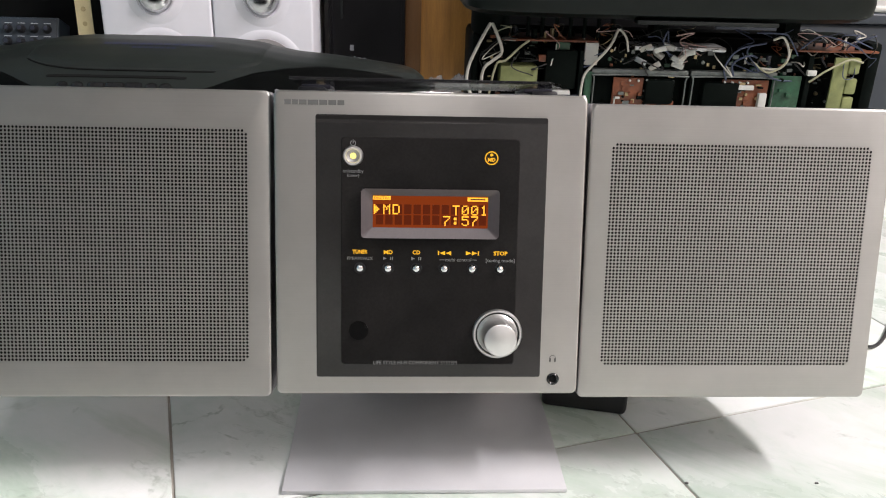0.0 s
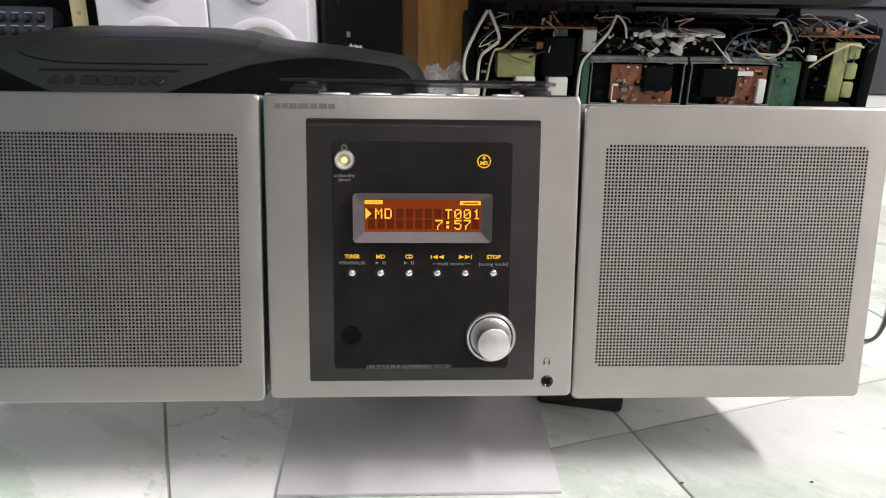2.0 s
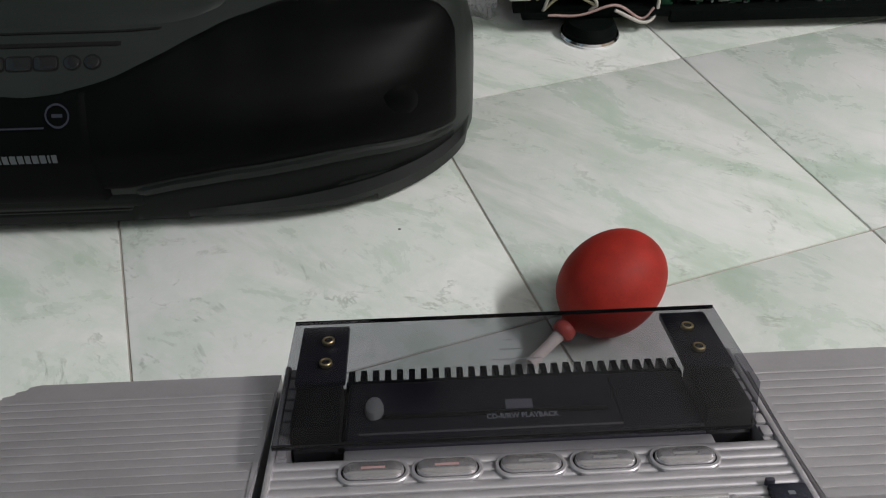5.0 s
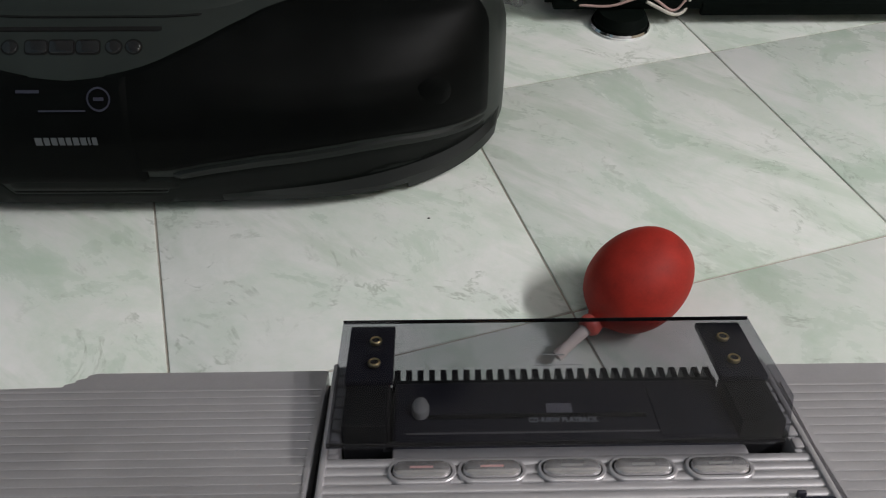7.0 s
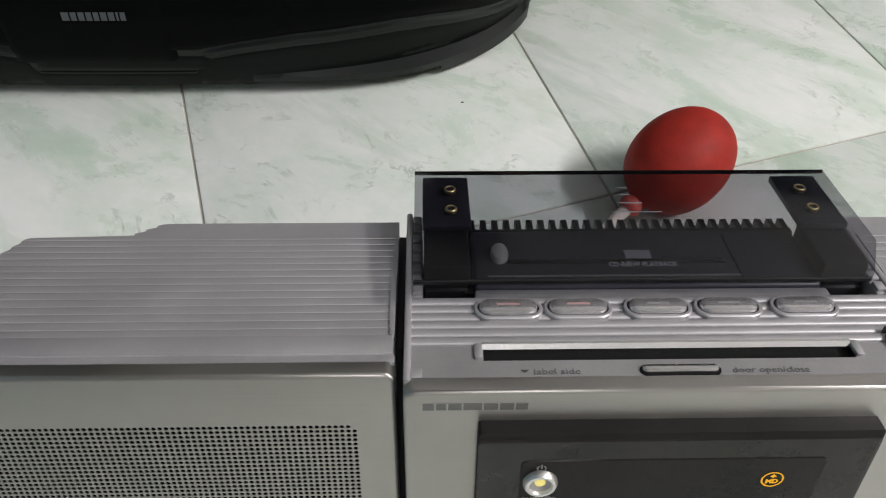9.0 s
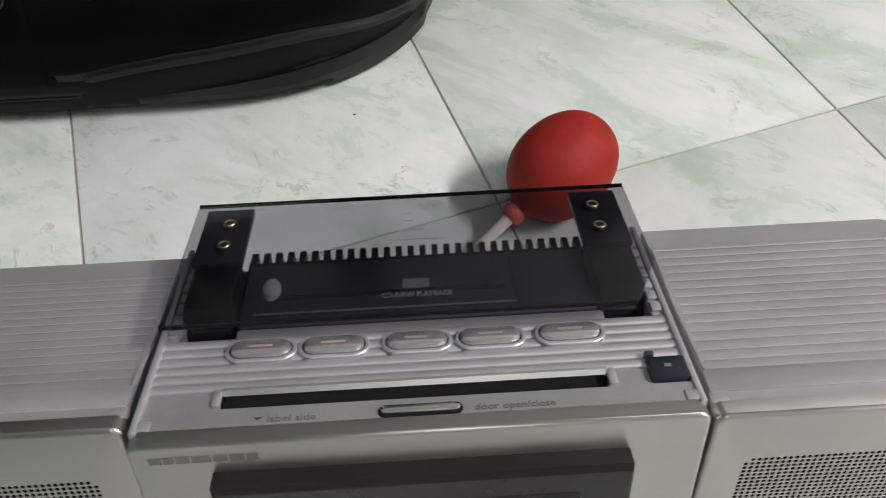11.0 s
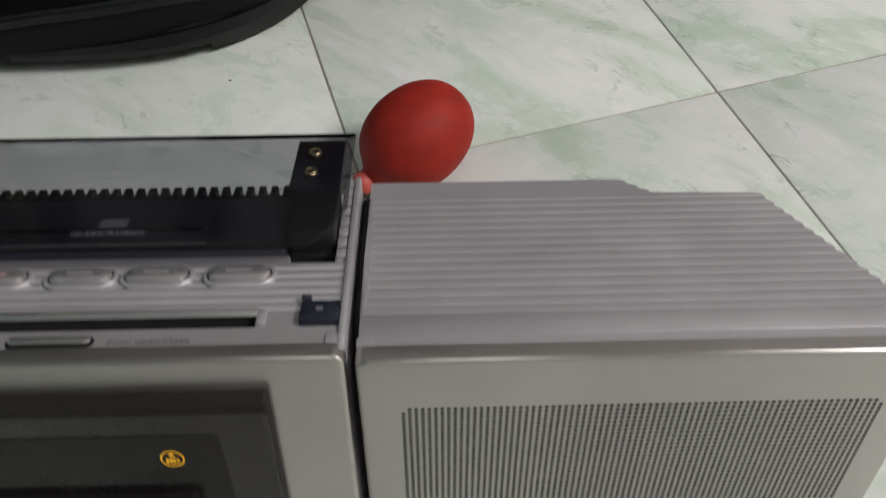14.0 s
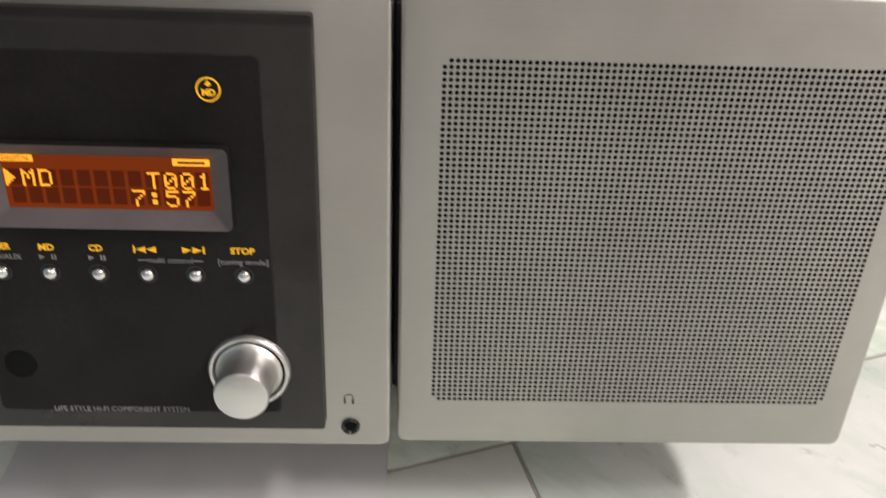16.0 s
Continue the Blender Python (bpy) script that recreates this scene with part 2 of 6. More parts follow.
DIM_PRINT = surface("dim_grey_print", (0.15, 0.16, 0.17), 0.45, 0, 0.1, 60, 600, 0)
MAKER = surface("dull_grey_print", (0.078, 0.086, 0.095), 0.45, 0, 0.1, 60, 600, 0)
BLACK_LACQUER = surface("black_lacquer", (0.004, 0.004, 0.0045), 0.55, 0, 0.3, 12, 300, 0.0001, spec=0.15)
PALE_PRINT = surface("pale_print", (0.50, 0.52, 0.55), 0.45, 0, 0.1, 60, 600, 0)
WHITE_BOX = surface("white_paint", (0.84, 0.83, 0.88), 0.35, 0, 0.04, 14, 600, 0.00005)
DOME = surface("polished_dome", (0.62, 0.62, 0.63), 0.22, 1.0, 0.25, 30, 900, 0)
CONE = surface("pale_grey_cone", (0.40, 0.37, 0.37), 0.6, 0, 0.1, 40, 600, 0.0001)
CREAM = surface("cream_steel", (0.62, 0.52, 0.30), 0.45, 0, 0.12, 25, 500, 0.0001)
WOOD = surface("orange_brown_wood", (0.30, 0.145, 0.034), 0.4, 0, 0.35, 6, 90, 0.0003, (9, 9, 0.8))
WALL = surface("painted_wall", (0.32, 0.315, 0.31), 0.8, 0, 0.06, 3, 120, 0.0008)
# paler than WALL so the unseen south wall reflects more onto the fronts
WALL_PALE_BOUNCE = surface("pale_bounce_wall", (0.40, 0.393, 0.386), 0.8, 0, 0.06, 3, 120, 0.0008)
# made-up tints for the unseen side walls: cool bounce left, warm bounce right
WALL_COOL_BOUNCE = surface("blue_bounce_wall", (0.20, 0.30, 0.35), 0.8, 0, 0.06, 3, 120, 0.0008)
WALL_WARM_BOUNCE = surface("cream_bounce_wall", (0.46, 0.37, 0.27), 0.8, 0, 0.06, 3, 120, 0.0008)
CEILING = surface("pale_ceiling", (0.50, 0.49, 0.485), 0.85, 0, 0.05, 3, 120, 0.0008)
GROUT = surface("grey_grout", (0.38, 0.35, 0.31), 0.85, 0, 0.35, 12, 300, 0.0004)
TILE = tile_material()
CHASSIS = surface("black_chassis", (0.0032, 0.0050, 0.0042), 0.58, 0, 0.3, 30, 500, 0.0002, spec=0.04)
DECK_RIM = surface("dull_grey_green_metal", (0.13, 0.145, 0.138), 0.4, 0.3, 0.4, 60, 500, 0.0002)
PCB_BROWN = surface("brown_circuit_board", (0.16, 0.047, 0.018), 0.45, 0, 0.35, 70, 500, 0.0002)
PCB_GREEN = surface("green_circuit_board", (0.012, 0.060, 0.029), 0.42, 0, 0.4, 90, 500, 0.0003)
PCB_YELLOW = surface("yellow_green_board", (0.20, 0.22, 0.085), 0.5, 0, 0.2, 60, 500, 0.0002)
STEEL = surface("bare_steel", (0.50, 0.51, 0.52), 0.32, 1.0, 0.15, 40, 700, 0.0001)
WHITE_PLASTIC = surface("white_plastic", (0.50, 0.50, 0.47), 0.4, 0, 0.08, 50, 600, 0.0001)
WIRE_WHITE = surface("white_wire", (0.48, 0.46, 0.41), 0.5, 0, 0.12, 120, 900, 0)
WIRE_YELLOW = surface("yellow_wire", (0.32, 0.31, 0.20), 0.5, 0, 0.12, 120, 900, 0)
WIRE_BLUE = surface("grey_blue_wire", (0.045, 0.058, 0.105), 0.5, 0, 0.12, 120, 900, 0)
WIRE_PINK = surface("pink_wire", (0.40, 0.27, 0.25), 0.5, 0, 0.12, 120, 900, 0)
WIRE_BLACK = surface("black_cable", (0.012, 0.012, 0.012), 0.45, 0, 0.12, 120, 900, 0)
BAG = clear_bag()
SHELL = surface("green_black_plastic", (0.0050, 0.0075, 0.0065), 0.40, 0, 0.2, 30, 600, 0.0001, spec=0.2)
NAVY = surface("navy_plastic", (0.013, 0.015, 0.026), 0.25, 0, 0.2, 60, 600, 0)
BLUE_GREY = surface("blue_grey_plastic", (0.034, 0.041, 0.052), 0.45, 0, 0.12, 12, 600, 0.0001)
MIXER = surface("slate_blue_plastic", (0.038, 0.050, 0.066), 0.45, 0, 0.15, 20, 600, 0.0001)
TUBE = glow("lit_tube", (0.97, 1.0, 0.95), 6.0)

# ---------------------------------------------------------------- builders


def thing(name, m, label, category, group="", kind=""):
    ob = new(name)
    ob.empty_display_size = 0.02
    ob.matrix_basis = m
    return tagged(ob, label, category, group, kind)


def finish(bm, smooth=None):
    bmesh.ops.recalc_face_normals(bm, faces=bm.faces[:])
    if smooth is not None:
        for f in bm.faces:
            f.smooth = True
        for e in bm.edges:
            if len(e.link_faces) == 2 and e.calc_face_angle(0) > radians(smooth):
                e.smooth = False
    return bm


def part(name, bm, mat, parent=None, label="", smooth=35, placed=None):
    finish(bm, smooth)
    me = bpy.data.meshes.new(name)
    bm.to_mesh(me)
    bm.free()
    me.materials.append(mat)
    ob = new(name, me)
    if parent is not None:
        ob.parent = parent
    if placed is not None:
        ob.matrix_basis = placed
    return tagged(ob, label)


def raw_part(name, verts, faces, mat, parent=None, label="", flat=True):
    me = bpy.data.meshes.new(name)
    me.from_pydata(verts, [], faces)
    me.update()
    me.materials.append(mat)
    if not flat:
        me.polygons.foreach_set("use_smooth", [True] * len(me.polygons))
    ob = new(name, me)
    if parent is not None:
        ob.parent = parent
    return tagged(ob, label)


def box(x0, x1, y0, y1, z0, z1, bev=0.0, seg=2, bm=None):
    own = bmesh.new()
    bmesh.ops.create_cube(own, size=1)
    for v in own.verts:
        v.co = Vector(((x0 + x1) / 2 + v.co.x * (x1 - x0), (y0 + y1) / 2 + v.co.y * (y1 - y0), (z0 + z1) / 2 + v.co.z * (z1 - z0)))
    if bev:
        bmesh.ops.bevel(own, geom=own.edges[:], offset=bev, segments=seg, affect="EDGES", profile=0.5)
    if bm is None:
        return own
    join(bm, own)
    return bm


def join(bm, other, m=None):
    """Adds other to bm, moved by m."""
    if m is not None:
        other.transform(m)
    me = bpy.data.meshes.new("joined")
    other.to_mesh(me)
    other.free()
    bm.from_mesh(me)
    bpy.data.meshes.remove(me)
    return bm


def turned(profile, n=32, axis="Z"):
    """A body of revolution: profile of (radius, height) from one end to the other."""
    bm = bmesh.new()
    rings = []
    for r, h in profile:
        if r < 1e-6:
            rings.append([bm.verts.new((0, 0, h))])
        else:
            rings.append([bm.verts.new((r * math.cos(2 * math.pi * i / n), r * math.sin(2 * math.pi * i / n), h)) for i in range(n)])
    for a, b in zip(rings, rings[1:]):
        for i in range(n):
            j = (i + 1) % n
            if len(a) == 1:
                bm.faces.new((a[0], b[j], b[i]))
            elif len(b) == 1:
                bm.faces.new((a[i], a[j], b[0]))
            else:
                bm.faces.new((a[i], a[j], b[j], b[i]))
    for ring in (rings[0], rings[-1]):
        if len(ring) > 1:
            bm.faces.new(ring)
    if axis == "Y":
        bm.transform(pose(0, 0, 0, -90))
    if axis == "X":
        bm.transform(pose(0, 0, 0, 0, 90))
    return bm


def smooth_path(points, steps=8):
    pts = [Vector(p) for p in points]
    ext = [2 * pts[0] - pts[1]] + pts + [2 * pts[-1] - pts[-2]]
    out = []
    for i in range(1, len(ext) - 2):
        a, b, c, d = ext[i - 1:i + 3]
        for k in range(steps):
            t = k / steps
            out.append(0.5 * (2 * b + (c - a) * t + (2 * a - 5 * b + 4 * c - d) * t * t + (3 * b - a - 3 * c + d) * t ** 3))
    return out + [pts[-1]]


def cable(points, r, n=7, steps=8, bm=None):
    path = smooth_path(points, steps)
    bm = bm or bmesh.new()
    rings, up = [], Vector((0.31, 0.17, 0.93)).normalized()
    for i, p in enumerate(path):
        d = (path[min(i + 1, len(path) - 1)] - path[max(i - 1, 0)]).normalized()
        a = d.cross(up)
        a = a.normalized() if a.length > 1e-4 else d.orthogonal().normalized()
        b = d.cross(a).normalized()
        rings.append([bm.verts.new(p + r * (a * math.cos(2 * math.pi * k / n) + b * math.sin(2 * math.pi * k / n))) for k in range(n)])
    for q, s in zip(rings, rings[1:]):
        for k in range(n):
            bm.faces.new((q[k], q[(k + 1) % n], s[(k + 1) % n], s[k]))
    bm.faces.new(rings[0])
    bm.faces.new(rings[-1])
    return bm


def rounded(x0, x1, z0, z1, r, n=5):
    """Outline of a rectangle with round corners in the x-z plane."""
    pts = []
    for cx, cz, a0 in ((x1 - r, z1 - r, 0), (x0 + r, z1 - r, 90), (x0 + r, z0 + r, 180), (x1 - r, z0 + r, 270)):
        for k in range(n + 1):
            a = radians(a0 + 90 * k / n)
            pts.append((cx + r * math.cos(a), cz + r * math.sin(a)))
    return pts


def slab(outline, front, back, round_r=0.0, n=3):
    """A plate in the x-z plane with outline, from y = front to y = back, its front edge rolled by round_r."""
    bm = bmesh.new()
    cx = sum(p[0] for p in outline) / len(outline)
    cz = sum(p[1] for p in outline) / len(outline)
    w = max(p[0] for p in outline) - min(p[0] for p in outline)
    h = max(p[1] for p in outline) - min(p[1] for p in outline)
    loops = []
    for k in range(n + 1 if round_r else 1):
        a = math.pi / 2 * k / n
        inset, y = round_r * (1 - math.sin(a)), front + round_r * (1 - math.cos(a))
        if not round_r:
            inset, y = 0, front
        loops.append([bm.verts.new((cx + (x - cx) * (1 - 2 * inset / w), y, cz + (z - cz) * (1 - 2 * inset / h))) for x, z in outline])
    loops.append([bm.verts.new((x, back, z)) for x, z in outline])
    for a, b in zip(loops, loops[1:]):
        for i in range(len(a)):
            j = (i + 1) % len(a)
            bm.faces.new((a[i], a[j], b[j], b[i]))
    bm.faces.new(loops[0])
    bm.faces.new(loops[-1])
    return bm


def lettering(text, size, mat, parent, m, label="", width=None, name="lettering", bold=0.0):
    """Words in the built-in font as a thin mesh, centred on m, in its x-y plane."""
    cu = bpy.data.curves.new(name, "FONT")
    cu.body, cu.size, cu.align_x, cu.align_y, cu.extrude, cu.offset = text, size, "CENTER", "CENTER", 0.00006, bold
    cu.resolution_u = 2
    tmp = bpy.data.objects.new(name, cu)
    scene.collection.objects.link(tmp)
    bpy.context.view_layer.update()
    me = bpy.data.meshes.new_from_object(tmp.evaluated_get(bpy.context.evaluated_depsgraph_get()))
    bpy.data.objects.remove(tmp)
    bpy.data.curves.remove(cu)
    me.name = name
    if width:
        xs = [v.co.x for v in me.vertices]
        me.transform(Matrix.Diagonal((width / (max(xs) - min(xs)), 1, 1, 1)))
    me.transform(m)
    me.materials.clear()
    me.materials.append(mat)
    ob = new(name, me)
    ob.parent = parent
    return tagged(ob, label)


FACE = Euler((radians(90), 0, 0)).to_matrix().to_4x4()      # lays x-y lettering on a front, facing -y


def on_front(u, w, v):
    return Matrix.Translation((u, v, w)) @ FACE


GLYPHS = {
    "M": "10001 11011 10101 10101 10001 10001 10001", "D": "11110 10001 10001 10001 10001 10001 11110",
    "T": "11111 00100 00100 00100 00100 00100 00100", "0": "01110 10001 10011 10101 11001 10001 01110",
    "1": "00100 01100 00100 00100 00100 00100 01110", "7": "11111 00001 00010 00100 01000 01000 01000",
    "5": "11111 10000 11110 00001 00001 10001 01110", ":": "00000 01100 01100 00000 01100 01100 00000",
    ">": "10000 11000 11100 11110 11100 11000 10000",
}


def dot_matrix(text, u0, w_top, cell, dot, v, bm):
    """Characters of five by seven dots."""
    for i, ch in enumerate(text):
        if ch == " ":
            continue
        for r, row in enumerate(GLYPHS[ch].split()):
            for c, bit in enumerate(row):
                if bit == "1":
                    x, z = u0 + i * cell + c * dot, w_top - r * dot
                    bm.faces.new([bm.verts.new(p) for p in ((x, v, z), (x + dot * 0.93, v, z), (x + dot * 0.93, v, z - dot * 0.93), (x, v, z - dot * 0.93))])
    return bm


def perforated(x0, x1, z0, z1, cols, rows, radius, depth, outline):
    """A sheet in the x-z plane at y = 0, punched with rows of eight-sided holes, with a plain rim out to outline."""
    px, pz = (x1 - x0) / cols, (z1 - z0) / rows
    verts, faces, grid = [], [], {}

    def corner(i, j):
        if (i, j) not in grid:
            grid[i, j] = len(verts)
            verts.append((x0 + i * px / 2, 0, z0 + j * pz / 2))
        return grid[i, j]
    for i in range(cols):
        for j in range(rows):
            cx, cz = x0 + (i + 0.5) * px, z0 + (j + 0.5) * pz
            ring = [corner(2 * i + a, 2 * j + b) for a, b in ((2, 1), (2, 2), (1, 2), (0, 2), (0, 1), (0, 0), (1, 0), (2, 0))]
            if (i in (0, cols - 1)) and (j in (0, rows - 1)):
                faces.append(ring)
                continue
            k0 = len(verts)
            for y in (0, depth):
                for k in range(8):
                    a = math.pi / 4 * k
                    verts.append((cx + radius * math.cos(a), y, cz + radius * math.sin(a)))
            for k in range(8):
                n = (k + 1) % 8
                faces.append((ring[k], k0 + k, k0 + n, ring[n])[::-1])
                faces.append((k0 + k, k0 + 8 + k, k0 + 8 + n, k0 + n)[::-1])
    return verts, faces

# ---------------------------------------------------------------- room
ROOM = (-1.7, 2.54, -2.0, 1.36, 2.7)


def wall(name, x0, x1, y0, y1, z0, z1, mat, label):
    ob = part(name, box(x0, x1, y0, y1, z0, z1), mat, None, label, None)
    return tagged(ob, label, name.split("_")[0], kind="structure")


X0, X1, Y0, Y1, ZC = ROOM
wall("wall_north", X0 - 0.26, X1 + 0.26, Y1, Y1 + 0.26, -0.1, ZC, WALL, "plain off-white painted wall behind the stored equipment")
wall("wall_south", X0 - 0.26, X1 + 0.26, Y0 - 0.26, Y0, -0.1, ZC, WALL_PALE_BOUNCE, "unseen wall closing the room, made paler to brighten the stereo's front")
# west and east walls are unseen; their colours only tint the bounced light
wall("wall_west", X0 - 0.26, X0, Y0, Y1, -0.1, ZC, WALL_COOL_BOUNCE, "unseen side wall of the room, tinted blue for cool bounced light")
wall("wall_east", X1, X1 + 0.26, Y0, Y1, -0.1, ZC, WALL_WARM_BOUNCE, "unseen wall carrying the tube light, tinted cream for warm bounced light")
wall("ceiling", X0 - 0.26, X1 + 0.26, Y0 - 0.26, Y1 + 0.26, ZC, ZC + 0.1, CEILING, "plain white painted ceiling of the room")
floor = wall("floor", X0 - 0.26, X1 + 0.26, Y0 - 0.26, Y1 + 0.26, -0.12, -0.0016, GROUT, "pale marble-pattern tiled floor with green veins and grey grout")

# the lit tube on the wall
fixture = thing("wall_light", pose(*LAMP), "white fluorescent tube fixture on the wall", "light")
part("housing", box(0.02, 0.10, -0.65, 0.65, -0.03, 0.05, 0.006), WHITE_PLASTIC, fixture)
part("bracket", box(0.08, 0.18, -0.05, 0.05, -0.02, 0.03, 0.004), WHITE_PLASTIC, fixture)
part("tube", join(bmesh.new(), turned([(0.0, -0.6), (0.013, -0.6), (0.013, 0.6), (0.0, 0.6)], 16, "Y"), pose(0.005, 0, 0)), TUBE, fixture)

ceil_fix = thing("ceiling_light", pose(*CEIL), "white fluorescent tube fixture on the ceiling", "light")
part("housing", box(-0.03, 0.03, -0.65, 0.65, -0.01, 0.045, 0.005), WHITE_PLASTIC, ceil_fix)
part("tube", join(bmesh.new(), turned([(0.0, -0.6), (0.013, -0.6), (0.013, 0.6), (0.0, 0.6)], 16, "Y"), pose(0, 0, -0.024)), TUBE, ceil_fix)

# ---------------------------------------------------------------- the stereo's middle unit
TILT, LIFT = -14.33, 0.0633
UNIT = pose(0, 0, LIFT, TILT, 0, 0)
W, H, DEPTH = 0.0881, 0.1740, 0.098
unit = thing("stereo_unit", UNIT, "silver and black compact stereo leaning back on a plate stand", "stereo")


def ridged_top(segments, z_of, x0, x1, bottom, v_list):
    """A body whose top follows z_of(v) and whose plan runs from x0(v) to x1(v)."""
    bm = bmesh.new()
    rows = []
    for v in v_list:
        a, b, z = x0(v), x1(v), z_of(v)
        rows.append([bm.verts.new(p) for p in ((a, v, bottom), (a, v, z), (b, v, z), (b, v, bottom))])
    for p, q in zip(rows, rows[1:]):
        for k in range(4):
            bm.faces.new((p[k], q[k], q[(k + 1) % 4], p[(k + 1) % 4]))
    bm.faces.new(rows[0])
    bm.faces.new(rows[-1])
    return bm


# casing: built from blocks round the lid's wells and the disc slot
TOP = H - 0.0005
E = W - 0.0016
# blocks take the shaded silver: shade below the ridges is in the colour
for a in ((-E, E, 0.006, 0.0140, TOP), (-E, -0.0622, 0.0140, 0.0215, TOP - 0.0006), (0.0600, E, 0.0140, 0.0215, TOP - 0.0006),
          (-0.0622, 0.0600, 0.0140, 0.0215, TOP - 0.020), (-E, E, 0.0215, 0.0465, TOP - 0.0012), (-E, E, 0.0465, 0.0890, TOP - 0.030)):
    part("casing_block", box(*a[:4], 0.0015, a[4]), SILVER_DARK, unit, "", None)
for s in (-1, 1):
    part("side_rail", box(*sorted((s * (W - 0.0024), s * W)), 0.005, DEPTH, 0.0015, H + 0.0006, 0.0009), SILVER, unit, "silver side edge")

# ridges across the top
for k in range(6):
    v0 = 0.0222 + k * 0.00405
    bm = bmesh.new()
    prof = [(v0, 0), (v0 + 0.0002, 0.0007), (v0 + 0.0008, 0.0012), (v0 + 0.0030, 0.0013), (v0 + 0.0036, 0.0009), (v0 + 0.0038, 0)]
    x0, x1 = -W + 0.0024, W - 0.0024
    rows = [[bm.verts.new((x, v, TOP - 0.0013 + z)) for v, z in prof] for x in (x0, x1)]
    for i in range(len(prof) - 1):
        bm.faces.new((rows[0][i], rows[0][i + 1], rows[1][i + 1], rows[1][i]))
    bm.faces.new(rows[0])
    bm.faces.new(rows[1])
    part("ridge", bm, SILVER, unit, "", 50)

# front plate
part("front_plate", slab(rounded(-W, W, 0, H, 0.0035), 0, 0.0062, 0.0014), ALU, unit, "brushed aluminium front plate", 40)
for s in (-1, 1):
    part("corner_cap", box(*sorted((s * (W - 0.006), s * (W - 0.0002))), 0.0062, 0.0105, H - 0.003, H + 0.0002, 0.0005), SILVER, unit)

# disc slot with a bright lip
bm = bmesh.new()
lip = [[bm.verts.new((x, v, TOP + z)) for v, z in ((0.0200, -0.0050), (0.0201, -0.0009), (0.0212, 0.0006), (0.0222, 0.0007), (0.0223, -0.0050))] for x in (-0.0624, 0.0602)]
for k in range(5):
    n = (k + 1) % 5
    bm.faces.new((lip[0][k], lip[0][n], lip[1][n], lip[1][k]))
bm.faces.new(lip[0])
bm.faces.new(lip[1])
part("slot_lip", bm, ALU_EDGE, unit, "bright sloping lip", None)
for a, b in ((-0.0652, -0.0622), (0.0600, 0.0630)):
    part("slot_end", box(a, b, 0.0150, 0.0222, TOP - 0.004, TOP + 0.0006, 0.0009, 2), SILVER, unit)
part("slot", box(-0.0622, 0.0600, 0.0142, 0.0202, TOP - 0.0192, TOP - 0.0030), CLOTH, unit, "dark disc slot")


def pill(length, width, height, edge, n=8):
    """A long rounded button lying in the x-y plane."""
    bm = bmesh.new()
    r, a = width / 2, length / 2 - width / 2
    out = []
    for c, start in ((a, -90), (-a, 90)):
        for k in range(n + 1):
            t = radians(start + 180 * k / n)
            out.append((c, r, t))
    loops = []
    for inset, z in ((0, -0.003), (0, height - edge), (edge * 0.3, height - edge * 0.3), (edge, height), (edge * 2.2, height + edge * 0.08)):
        loops.append([bm.verts.new((c + (rr - inset) * math.cos(t), (rr - inset) * math.sin(t), z)) for c, rr, t in out])
    for p, q in zip(loops, loops[1:]):
        for i in range(len(p)):
            j = (i + 1) % len(p)
            bm.faces.new((p[i], p[j], q[j], q[i]))
    bm.faces.new(loops[-1])
    bm.faces.new(loops[0])
    return bm


def pill_ring(length, width, inner, height):
    """A low raised surround with a gap for the button."""
    bm = bmesh.new()
    n, loops = 10, []
    for ln, wd, z in ((length, width, -0.001), (length, width, height * 0.6), (length - 0.0008, width - 0.0008, height), (length - inner, width - inner, height), (length - inner, width - inner, -0.001)):
        r, a = wd / 2, ln / 2 - wd / 2
        loops.append([bm.verts.new((c + r * math.cos(radians(s + 180 * k / n)), r * math.sin(radians(s + 180 * k / n)), z)) for c, s in ((a, -90), (-a, 90)) for k in range(n + 1)])
    for p, q in zip(loops, loops[1:]):
        for i in range(len(p)):
            j = (i + 1) % len(p)
            bm.faces.new((p[i], p[j], q[j], q[i]))
    return bm


for i, u in enumerate((-0.0522, -0.0279, -0.0001, 0.0246, 0.0515)):
    m = pose(u, 0.0388, TOP + 0.0003)
    button = part("top_button", join(bmesh.new(), pill(0.0205, 0.0077, 0.0024, 0.0015), m), BUTTON, unit, "silver oval button with a bright edge")
    part("button_gap", join(bmesh.new(), pill(0.0216, 0.0090, 0.0005, 0.0001), m), CLOTH, unit)
    part("button_surround", join(bmesh.new(), pill_ring(0.0240, 0.0110, 0.0026, 0.0009), m), SILVER, unit)
    part("button_legend", box(u - 0.0040, u + 0.0040, 0.0383, 0.0393, TOP + 0.0020, TOP + 0.00286), PRINT_RED if i < 2 else PRINT_GREY, button, "small red marking" if i < 2 else "")
part("door_button", join(bmesh.new(), pill(0.0246, 0.0031, 0.0016, 0.0007), pose(0.0003, 0.0091, TOP)), ALU_EDGE, unit, "bright narrow door button")
part("button_surround", join(bmesh.new(), pill(0.0262, 0.0047, 0.0005, 0.0002), pose(0.0003, 0.0089, TOP)), CLOTH, unit)
lettering("label side", 0.0036, PRINT_TOP, unit, Matrix.Translation((-0.0392, 0.0087, TOP + 0.0002)), width=0.0148)
lettering("door open/close", 0.0036, PRINT_TOP, unit, Matrix.Translation((0.0294, 0.0087, TOP + 0.0002)), width=0.0248)
bm = bmesh.new()
